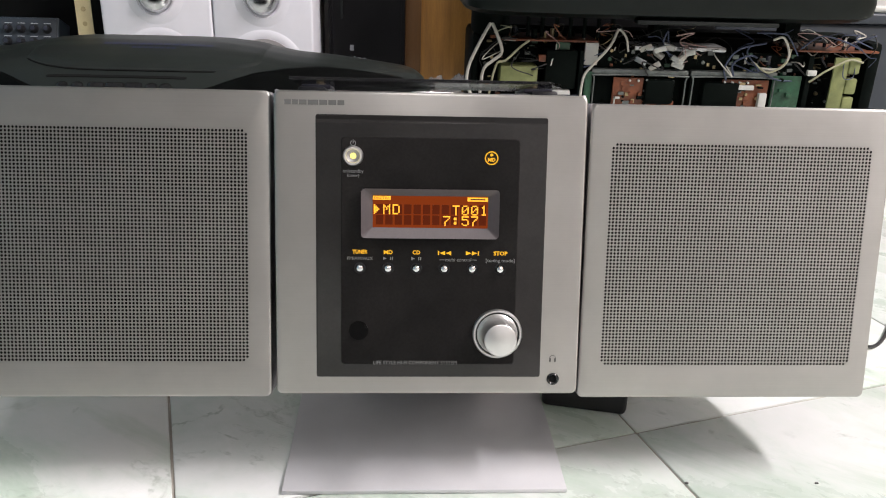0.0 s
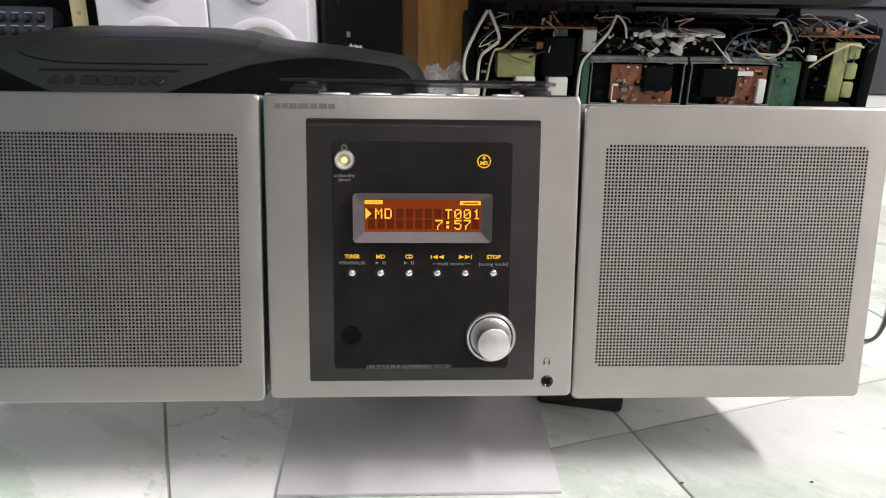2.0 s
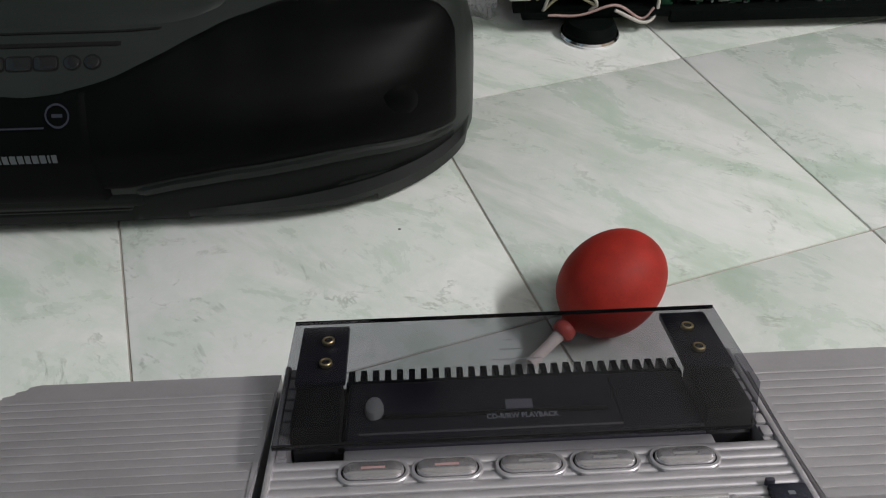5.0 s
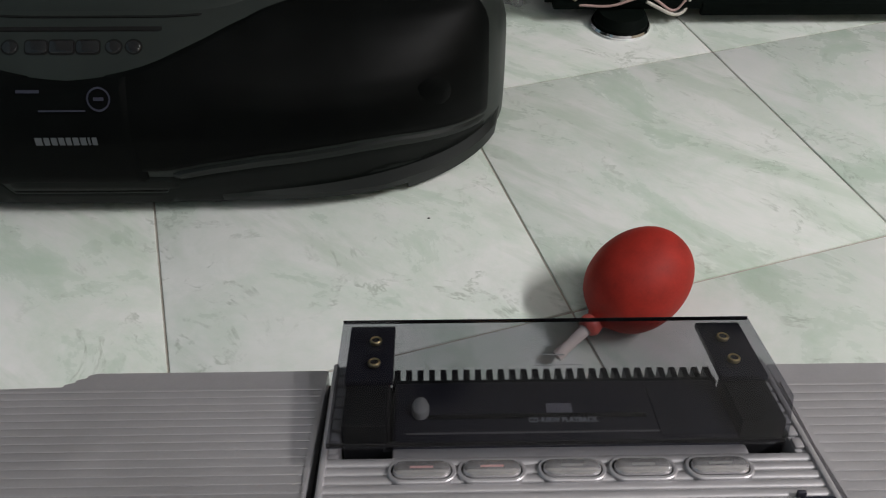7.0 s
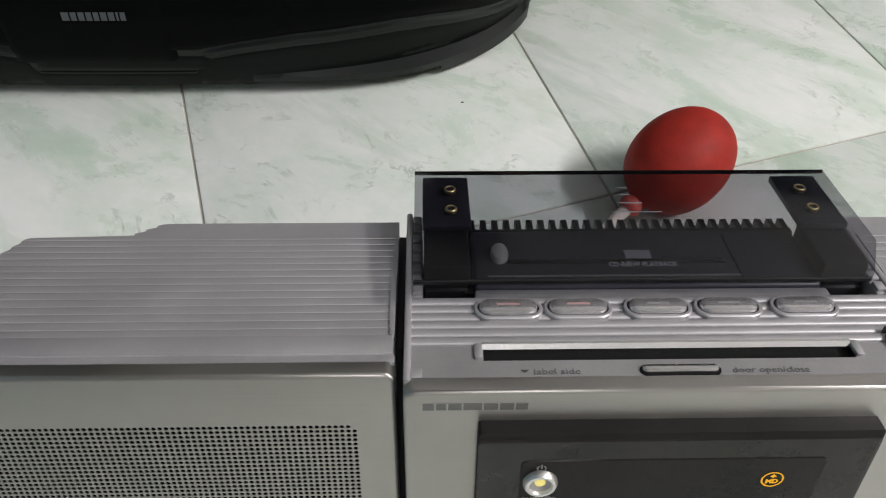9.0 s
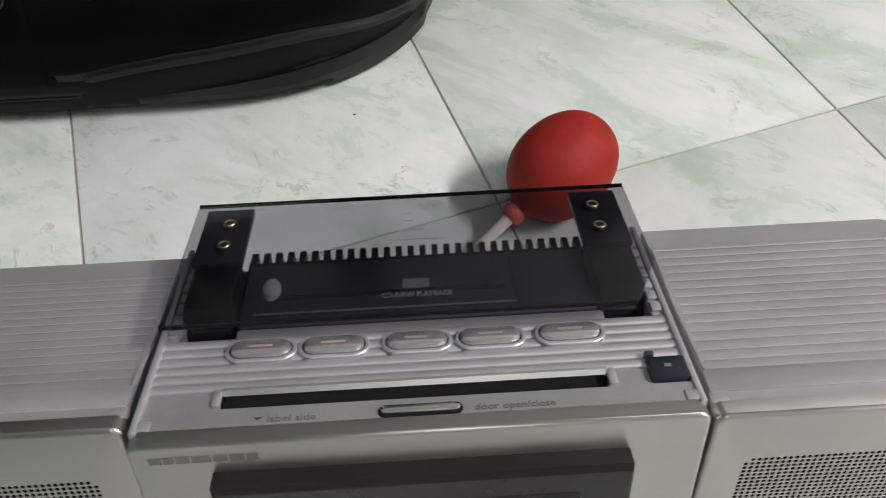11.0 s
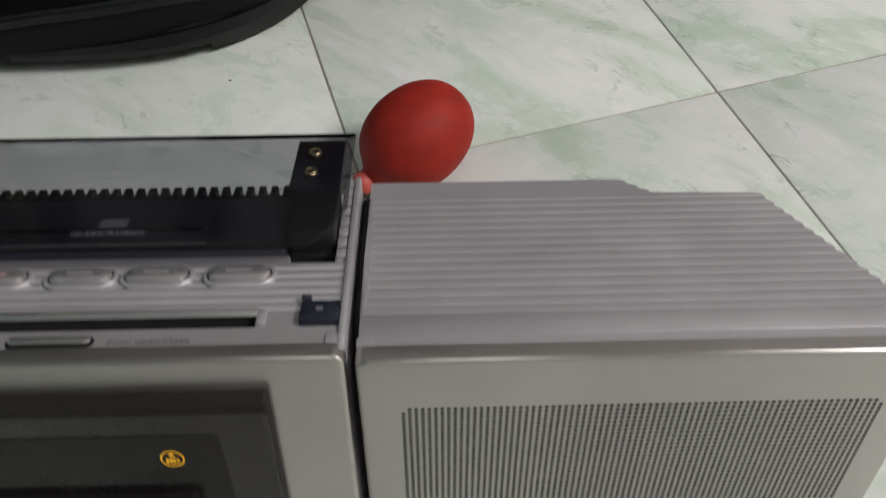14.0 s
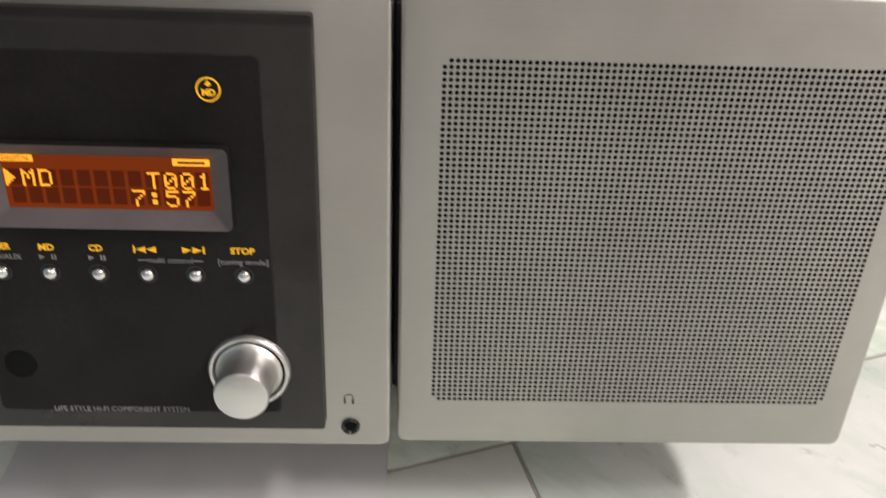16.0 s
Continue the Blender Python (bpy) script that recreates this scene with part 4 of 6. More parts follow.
def loudspeaker(m, side, label):
    """side 1: body to the right of the origin's edge; -1: mirrored."""
    sp = thing("loudspeaker", m, label, "loudspeaker", "loudspeakers beside the stereo")
    flip = Matrix.Diagonal((side, 1, 1, 1))
    vs = [0.0062, 0.010, EDGE_V - 0.0001]
    for k in range(17):
        vs += [EDGE_V + (k + d) * PITCH for d in (0.0, 0.045, 0.2, 0.35, 0.5, 0.65, 0.8, 0.955)]
    vs = sorted(v for v in vs if v < 0.0855) + [0.0864, 0.0866, 0.0880, 0.0895, 0.0896, 0.0902, 0.0908, 0.0915, 0.0921, 0.0928, 0.0934, 0.0941, 0.0947, 0.0954, 0.0962, SD]
    body = ridged_top(0, speaker_top, lambda v: 0.0008, speaker_side, 0.0008, vs)
    part("body", join(bmesh.new(), body, flip), SILVER, sp, "silver plastic body with a finely ridged top", 40)
    rail = ridged_top(0, lambda v: SH + 0.0002 - max(v - EDGE_V, 0) * 0.045, lambda v: 0.0006, lambda v: 0.0030, SH - 0.03, [EDGE_V + 0.0001, 0.05, 0.0855])
    bmesh.ops.bevel(rail, geom=[e for e in rail.edges if e.calc_length() > 0.02], offset=0.0009, segments=2, affect="EDGES")
    part("side_edge", join(bmesh.new(), rail, flip), SILVER, sp)
    part("top_band", join(bmesh.new(), box(0.0009, SW - 0.0010, 0.0104, EDGE_V, SH - 0.003, SH + 0.0001, 0.0004), flip), SILVER, sp)
    # front: punched field and rolled rim
    verts, faces = perforated(GX0, GX1, GZ0, GZ1, COLS, ROWSN, 0.00079, 0.0003, None)
    verts = [(side * x, y, z) for x, y, z in verts]
    raw_part("grille", verts, faces, ALU, sp, "aluminium sheet punched with small round holes")
    bm = bmesh.new()
    outline = rounded(0, SW, 0, SH, 0.0035, 5)
    n = len(outline)
    loops = [[bm.verts.new((min(max(x, GX0), GX1), 0, min(max(z, GZ0), GZ1))) for x, z in outline]]
    for k in range(5):
        a = math.pi / 2 * k / 4
        ins, y = 0.0016 * (1 - math.sin(a)), 0.0016 * (1 - math.cos(a))
        loops.append([bm.verts.new((SW / 2 + (x - SW / 2) * (1 - 2 * ins / SW), y, SH / 2 + (z - SH / 2) * (1 - 2 * ins / SH))) for x, z in outline])
    loops.append([bm.verts.new((x, 0.0064, z)) for x, z in outline])
    for p, q in zip(loops, loops[1:]):
        for i in range(n):
            j = (i + 1) % n
            bm.faces.new((p[i], p[j], q[j], q[i]))
    bmesh.ops.remove_doubles(bm, verts=bm.verts[:], dist=1e-6)
    bm.transform(flip)
    part("front_rim", bm, ALU, sp, "brushed aluminium front with rolled edges", 30)
    part("cloth", join(bmesh.new(), box(GX0 - 0.002, GX1 + 0.002, 0.0034, 0.0040, GZ0 - 0.002, GZ1 + 0.002), flip), CLOTH, sp, "dark cloth behind the holes", None)
    part("corner_notch", join(bmesh.new(), box(0.0002, 0.0062, 0.0064, 0.0105, SH - 0.004, SH - 0.0003, 0.0006), flip), SILVER, sp)
    part("joining_bracket", join(bmesh.new(), box(-0.0026, 0.0012, 0.024, 0.0955, 0.020, SH - 0.010, 0.0006), flip), BLACK, sp, "black joining bracket")
    part("back_cover", join(bmesh.new(), box(0.004, 0.098, SD - 0.001, SD + 0.004, 0.006, SH - 0.016, 0.002), flip), BLACK, sp, "black back cover")
    return sp


loudspeaker(UNIT @ pose(0.0908, 0.0098, -0.0057, 2.5, 0, 0), 1, "square silver loudspeaker with a perforated front and ridged top")
loudspeaker(UNIT @ pose(-0.0908, -0.0010, -0.0014, -2.8, 0, 0), -1, "square silver loudspeaker with a perforated front and ridged top")

# ---------------------------------------------------------------- red blower
BX, BY, BZ = 0.1070, 0.3410, 0.0365
blower = thing("blower_bulb", pose(BX, BY, 0, 0, 0, 218), "red rubber blower bulb with a milky nozzle, on the tiles", "blower")
prof = []
for k in range(31):
    a = math.pi * k / 30
    r = 0.0360 * math.sin(a) ** 0.88 * (1.0 - 0.035 * math.cos(a)) if 0 < k < 30 else 0.0
    prof.append((r, -0.0432 * math.cos(a)))
prof = [(r, x) for r, x in prof if x < 0.0405] + [(0.0125, 0.0420), (0.0098, 0.0434), (0.0078, 0.0455), (0.0068, 0.0475), (0.0, 0.0475)]
lean = pose(0, 0, BZ, 0, 18, 0)
part("bulb", join(bmesh.new(), turned(prof, 56, "X"), lean), RUBBER_RED, blower, "matt red rubber bulb", 60)
part("mould_seam", join(bmesh.new(), turned([(0.0, -0.0436), (0.0035, -0.0434), (0.0042, -0.0428), (0.0, -0.0420)], 20, "X"), lean), RUBBER_RED, blower)
part("collar", join(bmesh.new(), turned([(0, 0.046), (0.0066, 0.0465), (0.0080, 0.0485), (0.0085, 0.0515), (0.0080, 0.0545), (0.0062, 0.0565), (0, 0.0570)], 28, "X"), lean), surface("pink_rubber", (0.50, 0.085, 0.070), 0.5), blower, "paler red rounded collar")
part("nozzle", join(bmesh.new(), turned([(0, 0.055), (0.0046, 0.055), (0.0043, 0.062), (0.0040, 0.074), (0.0044, 0.082), (0.0044, 0.086), (0.0030, 0.0862), (0.0026, 0.082), (0, 0.082)], 22, "X"), lean), NOZZLE, blower, "milky plastic nozzle")

# ---------------------------------------------------------------- portable radio on the floor (boombox)
BC = -0.283
boom = thing("boombox", pose(BC, 0.58, 0), "dark grey and black portable boombox standing on the tiles", "boombox")


MID, HALF = -0.045, 0.355
PROF = [(0.470, 0.004), (0.458, 0.012), (0.454, 0.030), (0.452, 0.060), (0.453, 0.085), (0.461, 0.105), (0.472, 0.121), (0.486, 0.1345), (0.501, 0.147), (0.518, 0.158), (0.540, 0.1665), (0.568, 0.1735), (0.600, 0.1762), (0.640, 0.1752), (0.680, 0.171), (0.706, 0.163), (0.722, 0.148), (0.726, 0.050), (0.720, 0.006)]
RISE = ((0, 1.0), (0.05, 1.0), (0.09, 0.995), (0.14, 0.965), (0.176, 0.922), (0.224, 0.902), (0.276, 0.868), (0.318, 0.838), (0.330, 0.812), (0.340, 0.76), (0.348, 0.68), (0.3555, 0.50))


def knotted(knots, d):
    for (a, p), (c, q) in zip(knots, knots[1:]):
        if d <= c:
            return p + (q - p) * min(max((d - a) / (c - a), 0.0), 1.0)
    return knots[-1][1]


def boom_front(dx):
    t = min(abs(dx - MID) / HALF, 0.9999)
    return 0.17 * (1 - math.sqrt(1 - t ** 3.06))


def boom_height(dx):
    d = abs(dx - MID)
    return sum(knotted(RISE, abs(d + k)) for k in (-0.008, -0.004, 0.0, 0.004, 0.008)) / 5 if d < 0.32 else knotted(RISE, d)


_len = [0.0]
for (a, b), (c, d) in zip(PROF, PROF[1:]):
    _len.append(_len[-1] + math.hypot(c - a, d - b))


def boom_point(dx, s, lift=0.0):
    """A place on the casing: dx from its middle, s along the outline from the front foot over the top; lift: outwards."""
    def at(s):
        s = min(max(s, 0.0), _len[-1] - 1e-6)
        for i in range(len(_len) - 1):
            if s <= _len[i + 1]:
                f = (s - _len[i]) / (_len[i + 1] - _len[i])
                y, z = PROF[i][0] * (1 - f) + PROF[i + 1][0] * f, PROF[i][1] * (1 - f) + PROF[i + 1][1] * f
                break
        k = boom_height(dx)
        back = 0.726 - boom_front(dx) * 0.45
        front = 0.452 + boom_front(dx)
        return Vector((dx, front + (y - 0.452) / 0.274 * (back - front) - 0.58, z * k if z > 0.03 else z))
    p = at(s)
    if lift:
        t = at(s + 0.002) - at(s - 0.002)
        n = Vector((0, -t.z, t.y)).normalized()
        nx = -0.9 * (1 if dx > 0 else -1) * 0.0
        if n.y > 0 and s < 0.12 or n.z < -0.5:
            n = -n
        if s > 0.12 and n.z < 0:
            n = -n
        p = p + n * lift + Vector((nx * lift, 0, 0))
    return p


def s_at(z):
    """Distance along the front outline at height z of the middle."""
    for i in range(len(_len) - 1):
        if PROF[i][1] <= z <= PROF[i + 1][1]:
            f = (z - PROF[i][1]) / (PROF[i + 1][1] - PROF[i][1])
            return _len[i] + f * (_len[i + 1] - _len[i])
    return _len[12]


NX, NS = 96, 64
bm = bmesh.new()
grid = []
for i in range(NX + 1):
    dx = MID + HALF * math.sin(math.pi / 2 * (2 * i / NX - 1)) * 0.9995
    grid.append([bm.verts.new(boom_point(dx, _len[-1] * j / NS)) for j in range(NS + 1)])
for i in range(NX):
    for j in range(NS):
        bm.faces.new((grid[i][j], grid[i + 1][j], grid[i + 1][j + 1], grid[i][j + 1]))
    bm.faces.new((grid[i][NS], grid[i + 1][NS], grid[i + 1][0], grid[i][0]))
bm.faces.new(grid[0])
bm.faces.new(grid[NX])
part("body", bm, BOOM_GREY, boom, "grey-green plastic casing", 40)


def boom_patch(name, x_list, lo, hi, lift, mat, label="", n=20, flat=False):
    """A sheet lying on the casing between the heights lo(dx) and hi(dx)."""
    bm = bmesh.new()
    rows = []
    for i, dx in enumerate(x_list):
        a, b = lo(dx), hi(dx)
        row = []
        for j in range(n + 1):
            top = lift(dx) if callable(lift) else lift
            up = top if flat or (0 < j < n and 0 < i < len(x_list) - 1) else -0.001
            row.append(bm.verts.new(boom_point(dx, a + (b - a) * j / n, up)))
        rows.append(row)
    for p, q in zip(rows, rows[1:]):
        for j in range(n):
            bm.faces.new((p[j], q[j], q[j + 1], p[j + 1]))
    return part(name, bm, mat, boom, label, 50)


def steps(a, b, n):
    return [a + (b - a) * i / n for i in range(n + 1)]


def mesh_top(dx):
    """Upper edge of the black speaker mesh: a wave falling towards the middle."""
    knots = ((0.0, 0.1245), (0.045, 0.1285), (0.08, 0.1375), (0.111, 0.1497), (0.14, 0.160), (0.165, 0.167), (0.20, 0.1725), (0.25, 0.1725), (0.30, 0.1705), (0.318, 0.168), (0.328, 0.162), (0.334, 0.152), (0.336, 0.142))
    a = abs(dx - MID)
    w = min(0.024, max(0.002, (0.336 - a) * 0.3))
    return s_at(sum(knotted(knots, a + w * k / 3) for k in range(-3, 4)) / 7)


def mesh_low(dx):
    return s_at(knotted(((0.02, 0.050), (0.06, 0.0585), (0.10, 0.0645), (0.14, 0.0685), (0.18, 0.0700), (0.21, 0.0680), (0.24, 0.0615), (0.28, 0.0500), (0.30, 0.0450)), abs(dx + (0.09 if dx < -0.05 else 0))))


for s in (-1, 1):
    cone = boom_patch("speaker_mesh", steps(-0.020, 0.291, 60) if s > 0 else steps(-0.070, -0.381, 60), mesh_low, mesh_top, 0.0022, BOOM_BLACK, "black metal speaker mesh", 26)
    p = boom_point(MID + s * 0.285, s_at(0.100), 0.0035)
    turn = pose(*p, 0, 0, s * 22)
    part("dust_cap", join(bmesh.new(), turned([(0, -0.0012), (0.008, -0.0008), (0.013, 0.0004), (0.017, 0.003), (0, 0.003)], 28, "Y"), turn), BOOM_BLACK, cone)
    boom_patch("foot_lip", [MID + s * a for a in steps(0.067, 0.334, 30)], lambda dx: mesh_low(dx) - 0.0085, lambda dx: mesh_low(dx) - 0.0005, 0.0030, BOOM_DARK, "dark grey lower lip", 4)
for s in (-1, 1):
    boom_patch("base_lip", [MID + s * a for a in steps(0.100, 0.349, 40)], lambda dx: s_at(0.0045), lambda dx: s_at(0.0250), lambda dx: 0.0010 + 0.0115 * min(1.0, max(0.0, (abs(dx - MID) - 0.10) / 0.14)), BOOM_DARK, "dark grey rounded base lip", 8)
boom_patch("lower_casing", steps(-0.382, 0.292, 90), lambda dx: s_at(0.0055), lambda dx: s_at(0.0272) if -0.117 < dx < 0.020 else mesh_low(dx) - 0.0085, 0.0008, BOOM_LOW, "darker lower casing", 12)
boom_patch("lower_door", steps(-0.115, 0.032, 20), lambda dx: s_at(0.030), lambda dx: s_at(0.046), 0.0016, BOOM_LOW, "dark lower flap", 5)
boom_patch("flap_gap", steps(-0.116, 0.020, 20), lambda dx: s_at(0.0275), lambda dx: s_at(0.0300), 0.0006, CLOTH, "", 3)
# top lid, seam and slots
lid_hi = _len[-1] * 0.70


def lid_low(dx):
    return s_at(0.1570) + 0.030 * (abs(dx + 0.028) / 0.133) ** 5


boom_patch("disc_lid", steps(-0.161, 0.105, 44), lid_low, lambda dx: lid_hi - 0.05 * (abs(dx + 0.028) / 0.133) ** 4, 0.0016, BOOM_GREY, "grey-green disc lid", 24)
boom_patch("lid_seam", steps(-0.160, 0.060, 40), lambda dx: lid_low(dx) - 0.0034, lambda dx: lid_low(dx) - 0.0006, 0.0010, CLOTH, "dark seam under the lid", 4)
boom_patch("slot_strip", steps(-0.128, 0.031, 24), lambda dx: s_at(0.1488), lambda dx: s_at(0.1520), 0.0010, CLOTH, "dark slot", 4)
for x0, n, wdt, lo_s, tall in ((-0.082, 13, 0.0082, 0.034, 0.0085), (-0.046, 8, 0.0048, 0.022, 0.0042)):
    for k in range(n):
        x = x0 + k * (wdt + 0.0016)
        boom_patch("lid_print", steps(x, x + wdt, 2), lambda dx: _len[10] + lo_s, lambda dx: _len[10] + lo_s + tall, 0.0022, BLUE_PRINT, "", 2, True)


def oval_key(x, half, tall, name, mat, lift, sq):
    """A low key or its hollow on the slope over the centre panel."""
    bm = bmesh.new()
    n, rows = 24, []
    for r, up in ((1.0, -0.001), (0.96, lift * 0.7), (0.80, lift), (0.4, lift * 1.1)):
        ring = []
        for i in range(n):
            c, d = math.cos(2 * math.pi * i / n), math.sin(2 * math.pi * i / n)
            ring.append(bm.verts.new(boom_point(x + half * r * math.copysign(abs(c) ** sq, c), KEY_S + tall * r * math.copysign(abs(d) ** sq, d), up)))
        rows.append(ring)
    for p, q in zip(rows, rows[1:]):
        for i in range(n):
            bm.faces.new((p[i], p[(i + 1) % n], q[(i + 1) % n], q[i]))
    bm.faces.new(rows[-1])
    return part(name, bm, mat, boom, "", 60)


KEY_S = s_at(0.1416)
for x, half, sq in ((-0.1050, 0.0066, 1.0), (-0.0885, 0.0066, 1.0), (-0.0682, 0.0092, 0.45), (-0.0485, 0.0102, 0.35), (-0.0283, 0.0097, 0.45), (-0.0085, 0.0066, 1.0), (0.0067, 0.0066, 1.0)):
    oval_key(x, half + 0.0006, 0.0066, "key_hollow", CLOTH, 0.0004, sq)
    oval_key(x, half - 0.0006, 0.0054, "key", BLACK_GLOSS, 0.0013, sq)
# printed marks on the centre panel: plain bars
x0 = -0.0735
for wdt in (0.0056, 0.0044, 0.0046, 0.0044, 0.0040, 0.0046, 0.0046, 0.0018, 0.0040):
    boom_patch("maker_mark", steps(x0, x0 + wdt, 2), lambda dx: s_at(0.0815), lambda dx: s_at(0.0868), 0.0042, MAKER, "", 2, True)
    x0 += wdt + 0.0013
boom_patch("centre_panel", steps(-0.128, 0.006, 24), lambda dx: s_at(0.036), mesh_top, 0.0030, BOOM_BLACK, "glossy black centre panel", 14)
bm = bmesh.new()
for k in range(28):
    a0, a1 = 2 * math.pi * k / 28, 2 * math.pi * (k + 1) / 28
    bm.faces.new([bm.verts.new(boom_point(-0.0193 + r * math.cos(a), s_at(0.1127) + r * math.sin(a), 0.0046)) for a, r in ((a0, 0.0078), (a0, 0.0092), (a1, 0.0092), (a1, 0.0078))])
part("round_mark", bm, BOOM_PRINT, boom, "pale round mark", None)
boom_patch("round_mark_bar", steps(-0.0233, -0.0153, 2), lambda dx: s_at(0.1116), lambda dx: s_at(0.1138), 0.0046, BOOM_PRINT, "", 2, True)
boom_patch("thin_print", steps(-0.066, -0.030, 6), lambda dx: s_at(0.1052), lambda dx: s_at(0.1061), 0.0046, BOOM_PRINT, "", 2, True)
boom_patch("small_print", steps(-0.082, -0.064, 6), lambda dx: s_at(0.1166), lambda dx: s_at(0.1186), 0.0046, BOOM_PRINT, "", 2, True)
for s in (-1, 1):
    part("rubber_foot", join(bmesh.new(), turned([(0, 0), (0.011, 0), (0.012, 0.004), (0.012, 0.012), (0, 0.012)], 20), pose(MID + s * 0.24, 0.02, 0)), BLACK, boom)

# ---------------------------------------------------------------- opened radio chassis behind
rad = thing("gutted_radio", pose(0.39, 0.80, 0), "opened black portable radio with bare circuit boards and loose wires", "radio")
RO = Vector((0.39, 0.80, 0))


def rbox(name, x0, x1, y0, y1, z0, z1, mat, parent=None, label="", bev=0.0008):
    return part(name, box(x0 - RO.x, x1 - RO.x, y0 - RO.y, y1 - RO.y, z0, z1, bev), mat, parent or rad, label)


tray = rbox("tray", 0.095, 0.700, 0.775, 0.930, 0.018, 0.028, CHASSIS, None, "black plastic tray", 0.003)
rbox("tray_lip", 0.265, 0.600, 0.772, 0.780, 0.012, 0.027, CHASSIS, tray, "", 0.002)
rbox("rear_shell", 0.090, 0.705, 0.900, 0.935, 0.024, 0.170, CHASSIS, None, "black rear shell", 0.012)
for x0, x1 in ((0.086, 0.098), (0.690, 0.712)):
    rbox("end_wall", x0, x1, 0.800, 0.925, 0.022, 0.170, CHASSIS, None, "black end wall", 0.008)
rbox("partition", 0.246, 0.252, 0.785, 0.905, 0.026, 0.150, CHASSIS)
rbox("partition", 0.592, 0.600, 0.785, 0.905, 0.026, 0.150, CHASSIS)
rbox("inner_back", 0.100, 0.690, 0.880, 0.902, 0.026, 0.160, CLOTH)
for x, y in ((0.174, 0.772), (0.588, 0.757), (0.174, 0.890), (0.600, 0.890)):
    foot = part("foot", join(bmesh.new(), turned([(0, 0.004), (0.030, 0.004), (0.031, 0.010), (0.026, 0.019), (0, 0.019)], 32), pose(x - RO.x, y - RO.y, 0)), CHASSIS, rad, "round black foot")
    part("foot_ring", join(bmesh.new(), turned([(0.026, 0.0), (0.0335, 0.0), (0.0345, 0.003), (0.033, 0.0056), (0.026, 0.0056)], 36), pose(x - RO.x, y - RO.y, 0)), CHROME, foot, "bright metal ring")


def components(parent, x0, x1, z0, z1, y, n, seed, mats):
    """Small parts standing on a board that faces forwards."""
    rnd = random.Random(seed)
    for k in range(n):
        cx, cz = rnd.uniform(x0, x1), rnd.uniform(z0, z1)
        a, b, d = rnd.uniform(0.0010, 0.0050), rnd.uniform(0.0008, 0.0030), rnd.uniform(0.001, 0.005)
        mat = rnd.choice(mats)
        if rnd.random() < 0.35:
            part("component", join(bmesh.new(), turned([(0, 0), (a * 0.6, 0), (a * 0.6, -d), (0, -d * 1.1)], 10, "Y"), pose(cx - RO.x, y - RO.y, cz)), mat, parent, "", 50)
        else:
            part("component", box(cx - a - RO.x, cx + a - RO.x, y - d - RO.y, y - RO.y, cz - b, cz + b), mat, parent, "", None)


